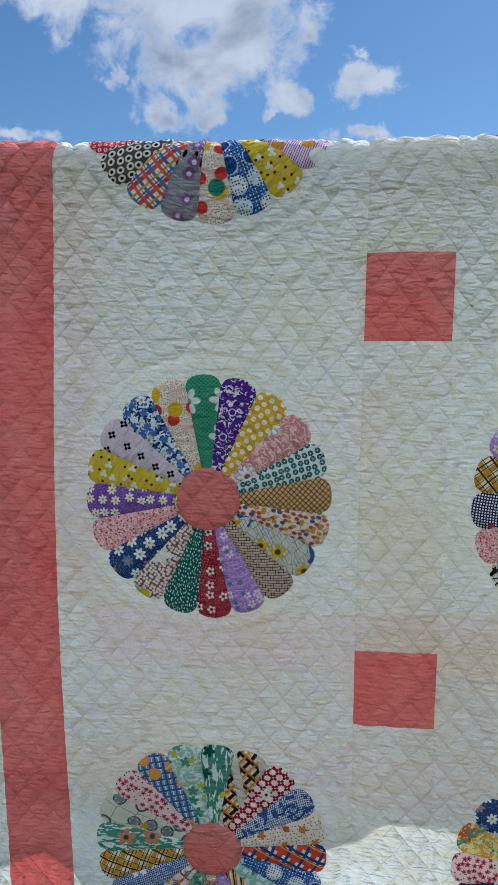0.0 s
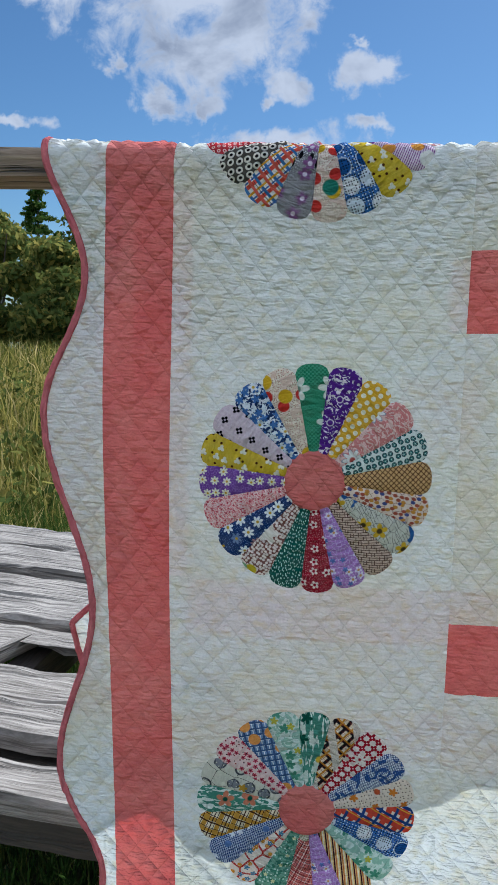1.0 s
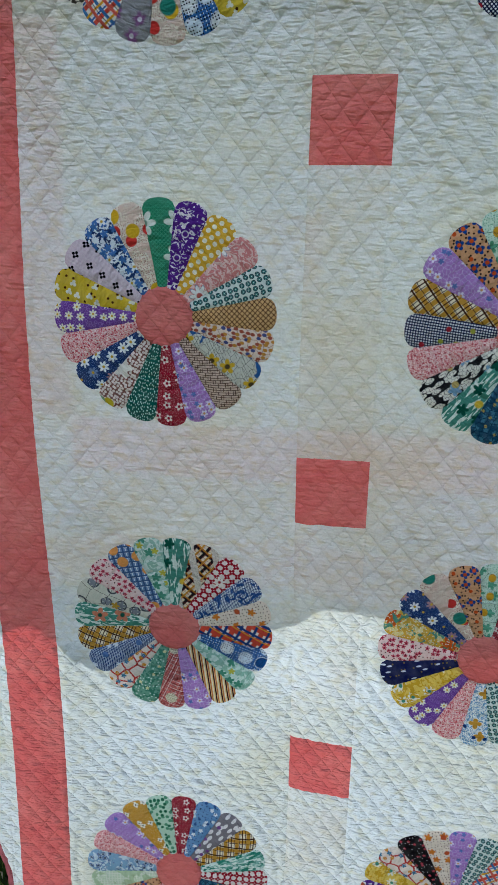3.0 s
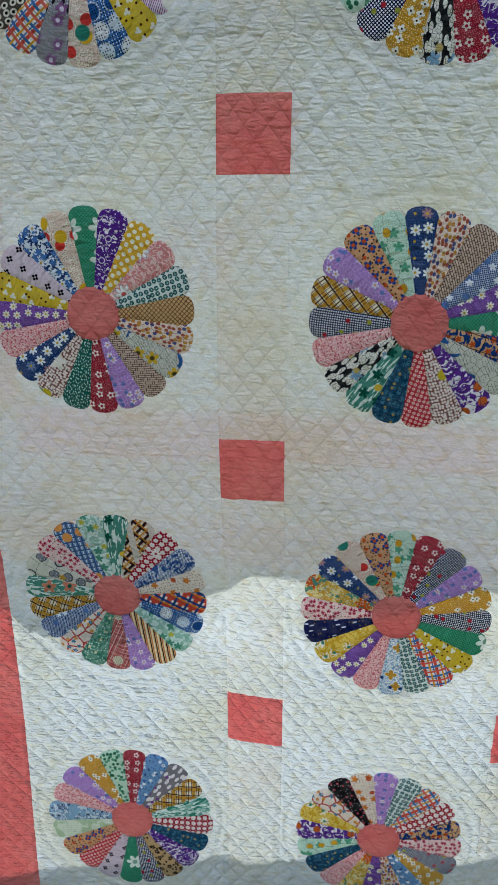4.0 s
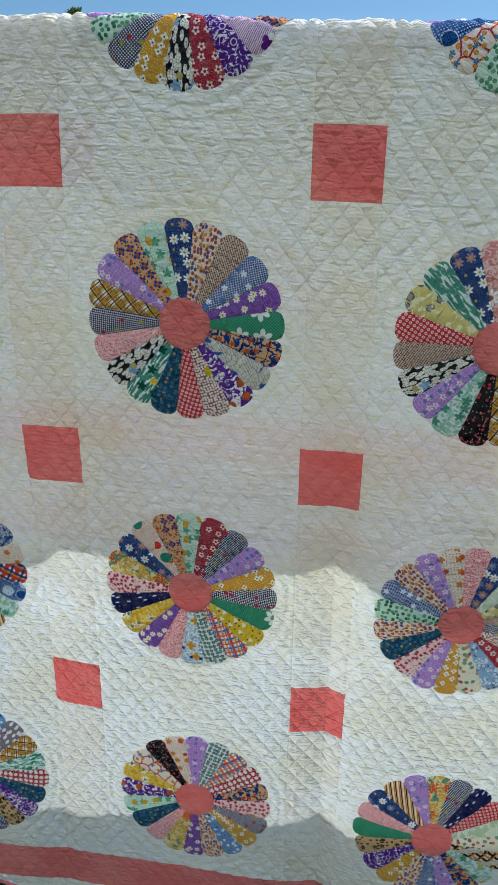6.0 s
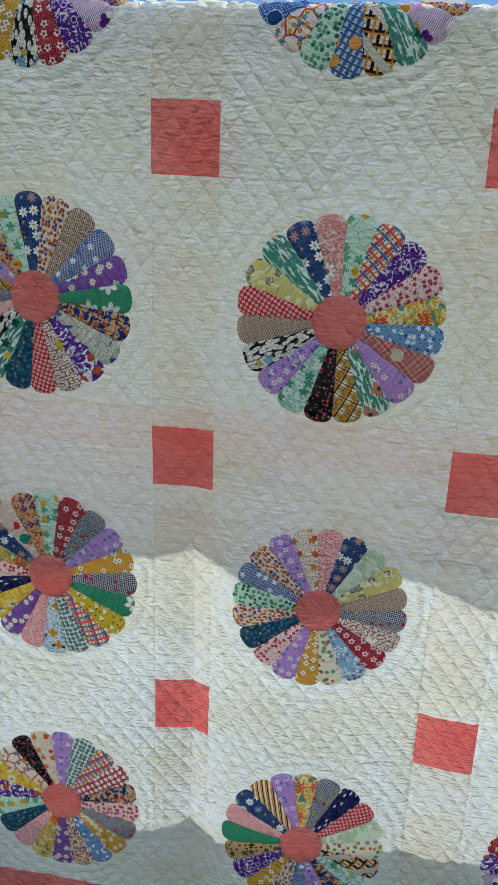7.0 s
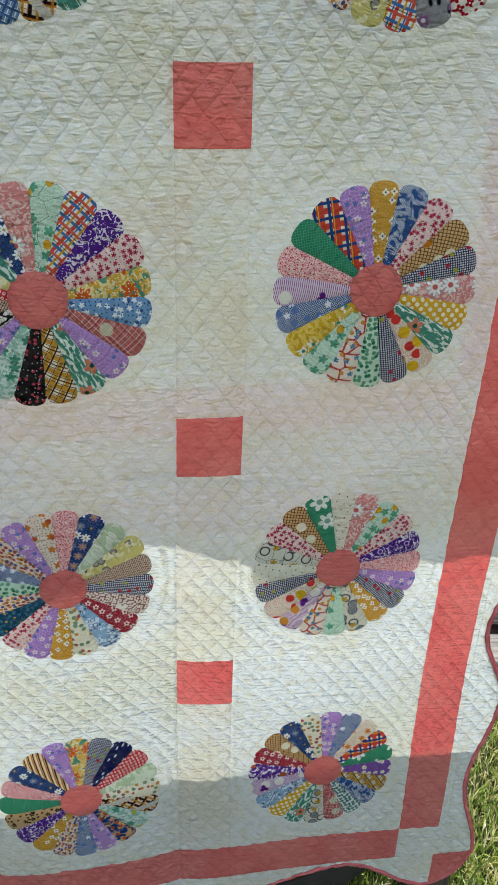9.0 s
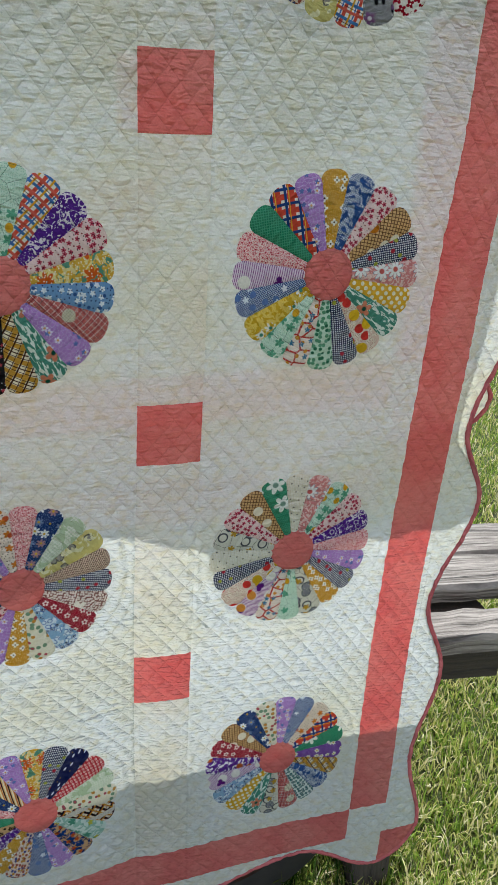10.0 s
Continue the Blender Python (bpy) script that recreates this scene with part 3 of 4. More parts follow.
def drape(a, s):
    """The cloth's mean surface."""
    a, s = np.asarray(a, float), np.asarray(s, float)
    flat_s, s = s, s - (TOP - CREST)
    quarter = BEND * np.pi / 2
    s1 = BEND - quarter
    s2 = s1 - (DEEP - 2 * BEND)
    s3 = s2 - quarter
    y, z = np.zeros_like(s), CREST - s
    th = np.clip((BEND - s) / BEND, 0, np.pi / 2)
    m = s < BEND
    y, z = np.where(m, BEND - BEND * np.cos(th), y), np.where(m, CREST - BEND + BEND * np.sin(th), z)
    m = s < s1
    y, z = np.where(m, BEND + (s1 - s), y), np.where(m, CREST, z)
    th = np.clip((s2 - s) / BEND, 0, np.pi / 2)
    m = s < s2
    y, z = np.where(m, DEEP - BEND + BEND * np.sin(th), y), np.where(m, CREST - BEND + BEND * np.cos(th), z)
    m = s < s3
    y, z = np.where(m, DEEP, y), np.where(m, CREST - BEND - (s3 - s), z)
    s = flat_s
    # slack on the front: a lean, soft upright folds beside the sashes, the near border swinging out
    low, mid = smooth(s, 0.35, 1.25), smooth(s, 0.45, 1.0)
    y = y + 0.022 * low - 0.02 * np.exp(-((a + 0.26) / 0.12) ** 2) * smooth(s, 0.05, 0.4)
    for c, depth, before, after in VALLEYS:
        d = np.sqrt((a - c) ** 2 + 0.005 ** 2)
        y = y + depth * mid * np.where(a < c, np.exp(-d / before), np.exp(-d / after))
    y = y - 0.010 * np.exp(-((a - 0.7) / 0.35) ** 2) * np.exp(-((s - 0.15) / 0.14) ** 2)
    y = y + 0.008 * ripple(a * 2.7, s * 1.9, 11) * smooth(s, 0.1, 0.6) + 0.012 * ripple(a * 2.2 + 5, s * 1.5, 12) * smooth(s, 0.9, 1.6)
    y = y + 0.016 * ripple(a * 2.4, s * 2.0, 14) * smooth(-s, 0.2, 0.6)
    z = z + 0.004 * ripple(a * 3.0, s * 0, 13) + knots(a, SAG)
    x = a + smooth(a, 1.38, 1.56) * knots(s, SWAY) + 0.006 * smooth(-a, 0.18, 0.26) * smooth(s, 0.3, 0.7) + (0.67 - a) * np.where(a > 0.67, 0.010, 0.022 * np.exp(-(np.minimum(a, 0) / 0.22) ** 2)) * smooth(s, 0.4, 1.3)
    return np.stack([x, y, z], -1)


def surface(a, s, lift=0.0):
    a, s = np.broadcast_arrays(np.asarray(a, float), np.asarray(s, float))
    e = 0.004
    da, ds = drape(a + e, s) - drape(a - e, s), drape(a, s + e) - drape(a, s - e)
    n = np.cross(ds, da)
    n /= np.linalg.norm(n, axis=-1, keepdims=True) + 1e-12
    return drape(a, s) + n * (relief(a, s) + lift)[..., None]


def sheet(name, a, s, mat, parent=None, lift=0.0, uv=None):
    """A mesh over a grid of cloth coordinates."""
    co = surface(a, s, lift)
    h, w = a.shape
    me = bpy.data.meshes.new(name)
    idx = np.arange(h * w).reshape(h, w)
    f = np.stack([idx[:-1, :-1], idx[:-1, 1:], idx[1:, 1:], idx[1:, :-1]], -1).reshape(-1, 4)[:, ::-1]
    me.from_pydata(co.reshape(-1, 3).tolist(), [], f.tolist())
    layer = me.uv_layers.new(name="UVMap")
    uvs = (np.stack([a, s], -1) if uv is None else uv).reshape(-1, 2)
    layer.data.foreach_set("uv", uvs[f.reshape(-1)].astype(np.float32).reshape(-1))
    me.polygons.foreach_set("use_smooth", np.ones(len(f), bool))
    me.materials.append(mat)
    ob = new(name, me)
    ob.parent = parent
    return ob


def span(lo, hi, step):
    return np.linspace(lo, hi, max(2, int(round((hi - lo) / step)) + 1))


quilt = tagged(new("quilt"), "white patchwork quilt with calico flower plates, draped over a timber rail", "quilt")


def patch(name, a0, a1, s0, s1, mat, label=""):
    step = 0.0034 if s1 > -0.15 else 0.008
    a, s = np.meshgrid(span(a0, a1, step), span(s0, s1, step))
    return tagged(sheet(name, a, s, mat, quilt), label)


# scalloped outer edge: how far the white rim stands out beyond the pink band
LEFT = [(-.9, .06), (-.80, .112), (-.66, .016), (-.36, .05), (-.16, .02), (0.02, .080), (.19, .026), (.36, .078), (.605, .022), (.845, .076), (1.005, .020), (1.22, .075), (1.41, .022), (1.62, .07)]
RIGHT = [(-.9, .06), (-.76, .135), (-.63, .045), (-.36, .075), (-.1, .05), (.13, .080), (.33, .03), (.50, .080), (.69, .033), (.845, .090), (1.047, .029), (1.215, .083), (1.413, .040), (1.62, .085)]
BOTTOM = [(-.27, .075), (-.05, .012), (.2, .062), (.45, .012), (.7, .062), (.94, .016), (1.176, .060), (1.425, .010), (1.62, .095)]
BACK = [(-.27, .135), (-.145, .068), (-.06, .165), (.05, .185), (.15, .145), (.225, .07), (.30, .012), (.36, .010), (.50, .055), (.65, .010), (.69, .018), (.74, .008), (.785, .008), (.95, .085), (1.09, .010), (1.16, .032), (1.22, .045), (1.36, .135), (1.51, .052), (1.555, .062), (1.62, .050)]


def side_rim(name, edge, table, sign):
    s = np.concatenate([span(S_OUT[0], -0.15, 0.008)[:-1], span(-0.15, S_OUT[1], 0.0034)])
    t = np.linspace(0, 1, 24)
    ss = np.repeat(s[:, None], 24, 1)
    aa = edge + sign * t[None, :] * knots(s, table)[:, None]
    if sign < 0:
        aa, ss = aa[:, ::-1], ss[:, ::-1]
    sheet(name, aa, ss, WHITE, quilt)


def hem_rim(name, edge, table, sign):
    a = span(A_OUT[0], A_OUT[1], 0.0034 if sign > 0 else 0.008)
    t = np.linspace(0, 1, 20)
    if sign < 0:
        t = t[::-1]
    sheet(name, np.repeat(a[None, :], 20, 0), edge + sign * t[:, None] * knots(a, table)[None, :], WHITE, quilt)


def corner_points(ax, sx, sa, sg, wa, ws, n=28):
    th = np.linspace(0, np.pi / 2, n)
    r = (wa * np.cos(th) ** 2 + ws * np.sin(th) ** 2) * (1 - 0.10 * np.sin(2 * th))
    return ax + sa * r * np.cos(th), sx + sg * r * np.sin(th)


def binding(name, a, s):
    """A folded strip of pink cloth round the raw edge."""
    pa, ps = np.gradient(a), np.gradient(s)
    ln = np.hypot(pa, ps) + 1e-9
    na, ns = ps / ln, -pa / ln
    rows = []
    for off, lift in ((-.0055, .0006), (-.0048, .0022), (0, .0028), (.0028, .0016), (.0034, -.0005), (.0026, -.0028), (0, -.0036), (-.0055, -.003)):
        rows.append(surface(a + na * off, s + ns * off, lift + 0.0 * a))
    co = np.stack(rows, 1)
    n, k = co.shape[:2]
    me = bpy.data.meshes.new(name)
    idx = np.arange(n * k).reshape(n, k)
    f = np.stack([idx[:-1], idx[1:], np.roll(idx, -1, 1)[1:], np.roll(idx, -1, 1)[:-1]], -1).reshape(-1, 4)
    me.from_pydata(co.reshape(-1, 3).tolist(), [], f.tolist())
    uv = np.stack([np.repeat(np.cumsum(ln)[:, None], k, 1), np.repeat(np.arange(k)[None] * .004, n, 0)], -1).reshape(-1, 2)
    me.uv_layers.new(name="UVMap").data.foreach_set("uv", uv[f.reshape(-1)].astype(np.float32).reshape(-1))
    me.polygons.foreach_set("use_smooth", np.ones(len(f), bool))
    me.materials.append(BINDING)
    ob = new(name, me)
    ob.parent = quilt
    return ob


def build_quilt_top():
    for i in range(4):
        for j in range(-1, 4):
            ca, cs = i * P, ROW0 + j * Q
            patch("block", ca - HALF_A, ca + HALF_A, cs - HALF_S, cs + HALF_S, WHITE)
            if i < 3:
                patch("sashing", ca + HALF_A, ca + P - HALF_A, cs - HALF_S, cs + HALF_S, SASH)
            if j < 3:
                patch("sashing", ca - HALF_A, ca + HALF_A, cs + HALF_S, cs + Q - HALF_S, WHITE)
                if i < 3:
                    patch("cornerstone", ca + HALF_A, ca + P - HALF_A, cs + HALF_S, cs + Q - HALF_S, PINK, "faded pink cotton square")
    for a0, a1 in ((A_OUT[0], A_IN[0]), (A_IN[1], A_OUT[1])):
        patch("border_strip", a0, a1, S_IN[0], -0.15, PINK, "faded pink cotton border")
        patch("border_strip", a0, a1, -0.15, S_IN[1], PINK, "faded pink cotton border")
        patch("corner_square", a0, a1, S_IN[1], S_OUT[1], WHITE)
        patch("corner_square", a0, a1, S_OUT[0], S_IN[0], WHITE)
    patch("border_strip", A_IN[0], A_IN[1], S_IN[1], S_OUT[1], PINK, "faded pink cotton border")
    patch("border_strip", A_IN[0], A_IN[1], S_OUT[0], S_IN[0], PINK, "faded pink cotton border")
    side_rim("outer_border", A_OUT[0], LEFT, -1)
    side_rim("outer_border", A_OUT[1], RIGHT, 1)
    hem_rim("outer_border", S_OUT[1], BOTTOM, 1)
    hem_rim("outer_border", S_OUT[0], BACK, -1)
    loop_a, loop_s = [], []
    corners = []
    for ax, sx, sa, sg, ta, tb in ((A_OUT[1], S_OUT[1], 1, 1, RIGHT, BOTTOM), (A_OUT[0], S_OUT[1], -1, 1, LEFT, BOTTOM),
                                   (A_OUT[0], S_OUT[0], -1, -1, LEFT, BACK), (A_OUT[1], S_OUT[0], 1, -1, RIGHT, BACK)):
        ea, es = corner_points(ax, sx, sa, sg, float(knots(sx, ta)), float(knots(ax, tb)))
        t = np.linspace(0, 1, 20)
        aa, ss = ax + (ea - ax)[None, :] * t[:, None], sx + (es - sx)[None, :] * t[:, None]
        if sa * sg > 0:
            aa, ss = aa[:, ::-1], ss[:, ::-1]
        tagged(sheet("corner_lobe", aa, ss, PINK if sg > 0 else WHITE, quilt), "rounded cotton corner piece")
        corners.append((ea, es))
    up = span(S_OUT[0], S_OUT[1], 0.004)
    across = span(A_OUT[0], A_OUT[1], 0.004)
    run = [(A_OUT[1] + knots(up, RIGHT), up), corners[0], ((across, S_OUT[1] + knots(across, BOTTOM))[0][::-1], (S_OUT[1] + knots(across, BOTTOM))[::-1]),
           (corners[1][0][::-1], corners[1][1][::-1]), ((A_OUT[0] - knots(up, LEFT))[::-1], up[::-1]), corners[2],
           (across, S_OUT[0] - knots(across, BACK)), (corners[3][0][::-1], corners[3][1][::-1])]
    for ra, rs in run:
        tagged(binding("binding", ra, rs), "narrow faded pink bias binding")


build_quilt_top()

# ---- the flower plates: twenty calico blades each, clockwise from the top ----
PLATES = {
    (0, 1): (-3, "gw pf yd pd tl tc lc gb bw lv rf dt pb nd pc ud ys lx bf cc"),
    (0, 2): (4, "ts bn rw bl cd pr bc mp sb lv rp gm rc nc gp to gy rs gi mp"),
    (0, 3): (3, "rf b2 gl gp tp rw dk pf tb nk gw lx rd bt mn bb pc lv gf mg"),
    (1, 1): (-3, "nd lc bw nc ud gw mt gb pp pb rd dk ts bk pc nk gp lv bt mi"),
    (1, 2): (0, "mi rf nk lv gf nk gw ys pm tl bg pc ud yf nv rs yo nd cc bt"),
    (1, 3): (2, "lv tl pm rw mt rs nk gf b2 lc ud yo pc dk mi pp yf rc bx cd"),
    (2, 1): (9, "mi pm pf rs yo b2 rp lv to gp bx mp lv bk bw rd yg ts nd pd"),
    (2, 2): (5, "pc nd mn yg bw nk pb rf bb lf gf lv rs dk lc mg nc lc lv cd"),
    (2, 3): (0, "yo nk nv rd mn lf bn mp mt lv nc lc gf pf tb gw pc nd sb lv"),
    (3, 1): (0, "gf bl rs tc nk pd yd to cc nk mg rc mi yf nc us pc gw pr lv"),
    (3, 2): (-2, "wd pd mi rs pf pc lv nk gf gy mi rc us cc nk wd gy rs tc gw"),
    (3, 3): (4, "lv nc cd pr gw ud gp bl tl rp gy to yd bb us pp rf tc nd lf"),
    (0, 0): (-4, "pc mg lv nd rf gw pd us ys bc cc vg pm cw rd lc yd bw tl nk"),
    (1, 0): (2, "gw pc lv yd rf nd bt us pf rf bk gf nk mg lv pd tl bw cc gp"),
    (2, 0): (6, "nd pc lv yd rf gw bt us ts bn gi mg rc bc lv pd tl bw cc gp"),
    (3, 0): (0, "nd pc lv yd rf gw bt gf rw vg pm yg lc bc lv pd tl bw cc gp"),
}


# plates a little smaller than the rest, or sewn off the middle of their block
SIZE = {(0, 1): 0.97, (2, 2): 0.95, (2, 3): 0.97, (3, 1): 0.96, (3, 2): 0.96, (3, 3): 0.955}
SHIFT = {(3, 2): (-0.010, 0.0), (2, 1): (0.0, 0.002), (0, 1): (0.003, 0.0)}


def blade(ca, cs, turn, mat, parent, over, size):
    nr, nw = 15, 9
    wid = np.linspace(-1, 1, nw)
    wid = np.sign(wid) * np.abs(wid) ** 0.8
    rr = np.linspace(0, 1, nr) ** 0.9
    W, T = np.meshgrid(wid, rr)
    outer = 0.1362 + 0.0128 * np.clip(1 - np.abs(W) ** 2.6, 0, 1) ** 0.62 + random.uniform(-0.0015, 0.0015)
    R = (0.036 + (outer - 0.036) * T) * size
    phi = radians(turn) + W * radians(9.25)
    lift = 0.0010 + over + 0.0029 * np.sqrt(np.clip(1 - W ** 2, 0, 1)) * np.sqrt(np.clip(1 - T ** 8, 0, 1))
    lift = lift + 0.0005 * np.sin(T * 40 + turn)
    lift[-1, :] = 0.0002
    a, s = ca + R * np.sin(phi), cs - R * np.cos(phi)
    uv = np.stack([R * np.sin(W * radians(9)), R], -1)
    sheet("blade", a[:, ::-1], s[:, ::-1], mat, parent, lift[:, ::-1], uv[:, ::-1])


def plate(i, j):
    turn0, names = PLATES[(i, j)]
    da, ds = SHIFT.get((i, j), (0.0, 0.0))
    ca, cs = i * P + da, ROW0 + j * Q + ds
    empty = new("flower_plate")
    empty.parent = quilt
    tagged(empty, "ring of twenty printed calico blades round a pink centre")
    for k, key in enumerate(names.split()):
        blade(ca, cs, turn0 + 18 * k, FABRICS[key], empty, 0.0006 * (k % 2), SIZE.get((i, j), 1.0))
    th, rr = np.meshgrid(np.linspace(0, 2 * np.pi, 41), np.linspace(0.0005, 1, 12))
    R = 0.0405 * SIZE.get((i, j), 1.0) * rr * (1 + 0.015 * np.sin(3 * th + i + j))
    lift = 0.0046 + 0.0016 * np.sqrt(np.clip(1 - rr ** 4, 0, 1)) - 0.0009 * np.exp(-(np.minimum(np.abs(np.sin(th - .78)), np.abs(np.cos(th - .78))) * R / 0.002) ** 2)
    lift[-1, :] = 0.0012
    a, s = ca + R * np.cos(th), cs + R * np.sin(th)
    tagged(sheet("plate_centre", a[:, ::-1], s[:, ::-1], PINK, empty, lift[:, ::-1]), "round pink cotton centre with crossed stitching")


for ij in PLATES:
    plate(*ij)


# ---- weathered timber ----
def wood_material(name, light, dark, stain=0.0):
    m, nt, b = shader(name, 0.85)
    uv = nt.nodes.new("ShaderNodeUVMap").outputs[0]
    rnd = nt.nodes.new("ShaderNodeObjectInfo").outputs["Random"]
    off = nt.nodes.new("ShaderNodeVectorMath")
    off.operation = "ADD"
    nt.links.new(uv, off.inputs[0])
    nt.links.new(combine(nt, math_node(nt, "MULTIPLY", rnd, 9.0), math_node(nt, "MULTIPLY", rnd, 4.0)), off.inputs[1])
    p = off.outputs[0]
    bend = noise_node(nt, mapping(nt, p, (2, 9, 1)), 1.0, 3.0)
    q = nt.nodes.new("ShaderNodeVectorMath")
    q.operation = "ADD"
    nt.links.new(p, q.inputs[0])
    nt.links.new(combine(nt, 0.0, math_node(nt, "MULTIPLY", bend, 0.022)), q.inputs[1])
    grain = noise_node(nt, mapping(nt, q.outputs[0], (6, 120, 1)), 1.0, 5.0, 0.65)
    blotch = noise_node(nt, mapping(nt, p, (5, 16, 1)), 1.0, 4.0)
    crack = ramp(nt, noise_node(nt, mapping(nt, q.outputs[0], (1.5, 38, 1)), 1.0, 4.0, 0.65), 0.44, 0.385)
    col = mix(nt, ramp(nt, grain, 0.3, 0.72), hexc(dark), hexc(light))
    col = mix(nt, math_node(nt, "MULTIPLY", ramp(nt, blotch, 0.5, 0.75), 0.5), col, hexc(dark))
    col = mix(nt, math_node(nt, "MULTIPLY", crack, 0.92), col, (0.03, 0.026, 0.022, 1))
    col = mix(nt, math_node(nt, "MULTIPLY", rnd, 0.25), col, hexc("857c70"))
    nt.links.new(col, b.inputs["Base Color"])
    bump = nt.nodes.new("ShaderNodeBump")
    bump.inputs["Strength"].default_value, bump.inputs["Distance"].default_value = 1.0, 0.004
    nt.links.new(math_node(nt, "SUBTRACT", grain, math_node(nt, "MULTIPLY", crack, 1.3)), bump.inputs["Height"])
    nt.links.new(bump.outputs[0], b.inputs["Normal"])
    return m


PLANK = wood_material("weathered_plank", "aaa298", "3f3831")
RAILWOOD = wood_material("rail_timber", "b09a82", "77634f")
BEAM = wood_material("dark_beam", "43382e", "1f1a15")
STEEL, snt, sb = shader("rusty_steel", 0.6)
sb.inputs["Metallic"].default_value = 0.6
snt.links.new(mix(snt, ramp(snt, noise_node(snt, snt.nodes.new("ShaderNodeTexCoord").outputs["Object"], 22, 5), 0.4, 0.65), hexc("3a3634"), hexc("5c3a26")), sb.inputs["Base Color"])
RUBBER, rnt, rb = shader("black_rubber", 0.75)
rnt.links.new(mix(rnt, noise_node(rnt, rnt.nodes.new("ShaderNodeTexCoord").outputs["Object"], 30, 4), hexc("191818"), hexc("37342f")), rb.inputs["Base Color"])


def timber(name, length, wide, thick, mat, parent, seed, rough=0.004, broken=None):
    """A worn board: its top at z = 0, running along x from 0, its near edge at y = 0, with chipped edges and ends."""
    rng = np.random.RandomState(seed)
    n = max(6, int(length / 0.05))
    ring = [(0.0, -0.25 * thick), (0.06 * wide, 0.0), (0.5 * wide, 0.0), (0.94 * wide, 0.0), (wide, -0.25 * thick), (wide, -thick), (0.0, -thick)]
    k = len(ring)
    jag = rng.rand(k) * 0.02
    vs, uvs = [], []
    for i in range(n + 1):
        x = length * i / n
        w1, w2 = rng.randn(2) * rough * 0.6
        for j, (y, z) in enumerate(ring):
            xx = x + (jag[j] if i in (0, n) else 0)
            dy = w1 if j < 2 or j == 6 else (w2 if j in (3, 4, 5) else 0)
            if broken and broken[0] < x < broken[1] and j in broken[3]:
                dy += broken[2] * (0.75 + 0.25 * rng.rand())
            vs.append((xx, y + dy, z + rng.randn() * rough * 0.35))
            uvs.append((xx, y - z))
    fs = []
    for i in range(n):
        for j in range(k):
            fs.append((i * k + j, (i + 1) * k + j, (i + 1) * k + (j + 1) % k, i * k + (j + 1) % k))
    fs += [tuple(range(k)), tuple(n * k + j for j in reversed(range(k)))]
    me = bpy.data.meshes.new(name)
    me.from_pydata(vs, [], fs)
    bm = bmesh.new()
    bm.from_mesh(me)
    bmesh.ops.recalc_face_normals(bm, faces=bm.faces)
    bm.to_mesh(me)
    bm.free()
    layer = me.uv_layers.new(name="UVMap")
    for lp in me.loops:
        layer.data[lp.index].uv = uvs[lp.vertex_index]
    me.materials.append(mat)
    ob = new(name, me)
    ob.parent = parent
    return ob


fence = tagged(new("rail_fence"), "weathered grey timber rail on posts, holding up a quilt", "fence")
rail = timber("rail", 4.6, 0.096, 0.036, RAILWOOD, fence, 5, 0.0015)
rail.matrix_basis = pose(-1.8, 0.022, CREST + 0.0100, 0, 0.45, 0)
for x in (-1.75, 2.6):
    post = timber("post", CREST - 0.052, 0.09, 0.09, RAILWOOD, fence, 6, 0.002)
    post.matrix_basis = pose(x, 0.025, 0.0, 0, -90, 0)

wagon = tagged(new("flatbed_wagon"), "old flatbed wagon with gapped, split grey deck planks on dark beams", "wagon")
wagon.matrix_basis = pose(-0.5, 0.352, 0.853) @ pose(0, 0, 0, 0, 2.2, 0) @ pose(0, 0, 0, 0, 0, -6.2)
# near edge, width, start, end, height of each deck plank
ROWS = [(0.000, 0.112, -1.6, 2.72, -0.006, None), (0.185, 0.150, -1.6, 2.70, 0.008, None), (0.345, 0.165, -1.6, 2.69, -0.004, None),
        (0.520, 0.230, -1.6, 2.1, -0.002, (1.22, 1.86, 0.20, (0, 1, 6))), (0.765, 0.205, -1.6, 2.1, 0.014, None), (0.985, 0.19, -1.6, 2.1, -0.01, None),
        (1.190, 0.23, -1.6, 2.1, 0.012, None), (1.450, 0.25, -1.6, 2.1, 0.0, None)]
for r, (y, w, x0, x1, z, broken) in enumerate(ROWS):
    plank = timber("plank", x1 - x0, w, 0.042, PLANK, wagon, 20 + r, 0.005, broken)
    plank.matrix_basis = pose(x0, y, z, random.uniform(-0.6, 0.6), 0, random.uniform(-0.15, 0.15))
for y, z, x1 in ((0.07, -0.055, 2.45), (1.5, -0.05, 2.05)):
    beam = timber("side_beam", x1 + 1.55, 0.24, 0.11, BEAM, wagon, 40, 0.003)
    beam.matrix_basis = pose(-1.55, y, z)
for x in (-1.2, -0.3, 0.7, 1.7):
    beam = timber("cross_beam", 1.15, 0.09, 0.10, BEAM, wagon, 44, 0.003)
    beam.matrix_basis = pose(x, 0.325, -0.055, 0, 0, 90)


def lathe(name, profile, mat, parent, n=40):
    """A turned shape round the y axis from (radius, y) pairs."""
    vs = [(r * math.cos(t * math.tau / n), y, r * math.sin(t * math.tau / n)) for t in range(n) for r, y in profile]
    k = len(profile)
    fs = [(t * k + j, t * k + j + 1, (t + 1) % n * k + j + 1, (t + 1) % n * k + j) for t in range(n) for j in range(k - 1)]
    me = bpy.data.meshes.new(name)
    me.from_pydata(vs, [], fs)
    me.polygons.foreach_set("use_smooth", np.ones(len(fs), bool))
    me.materials.append(mat)
    ob = new(name, me)
    ob.parent = parent
    return ob


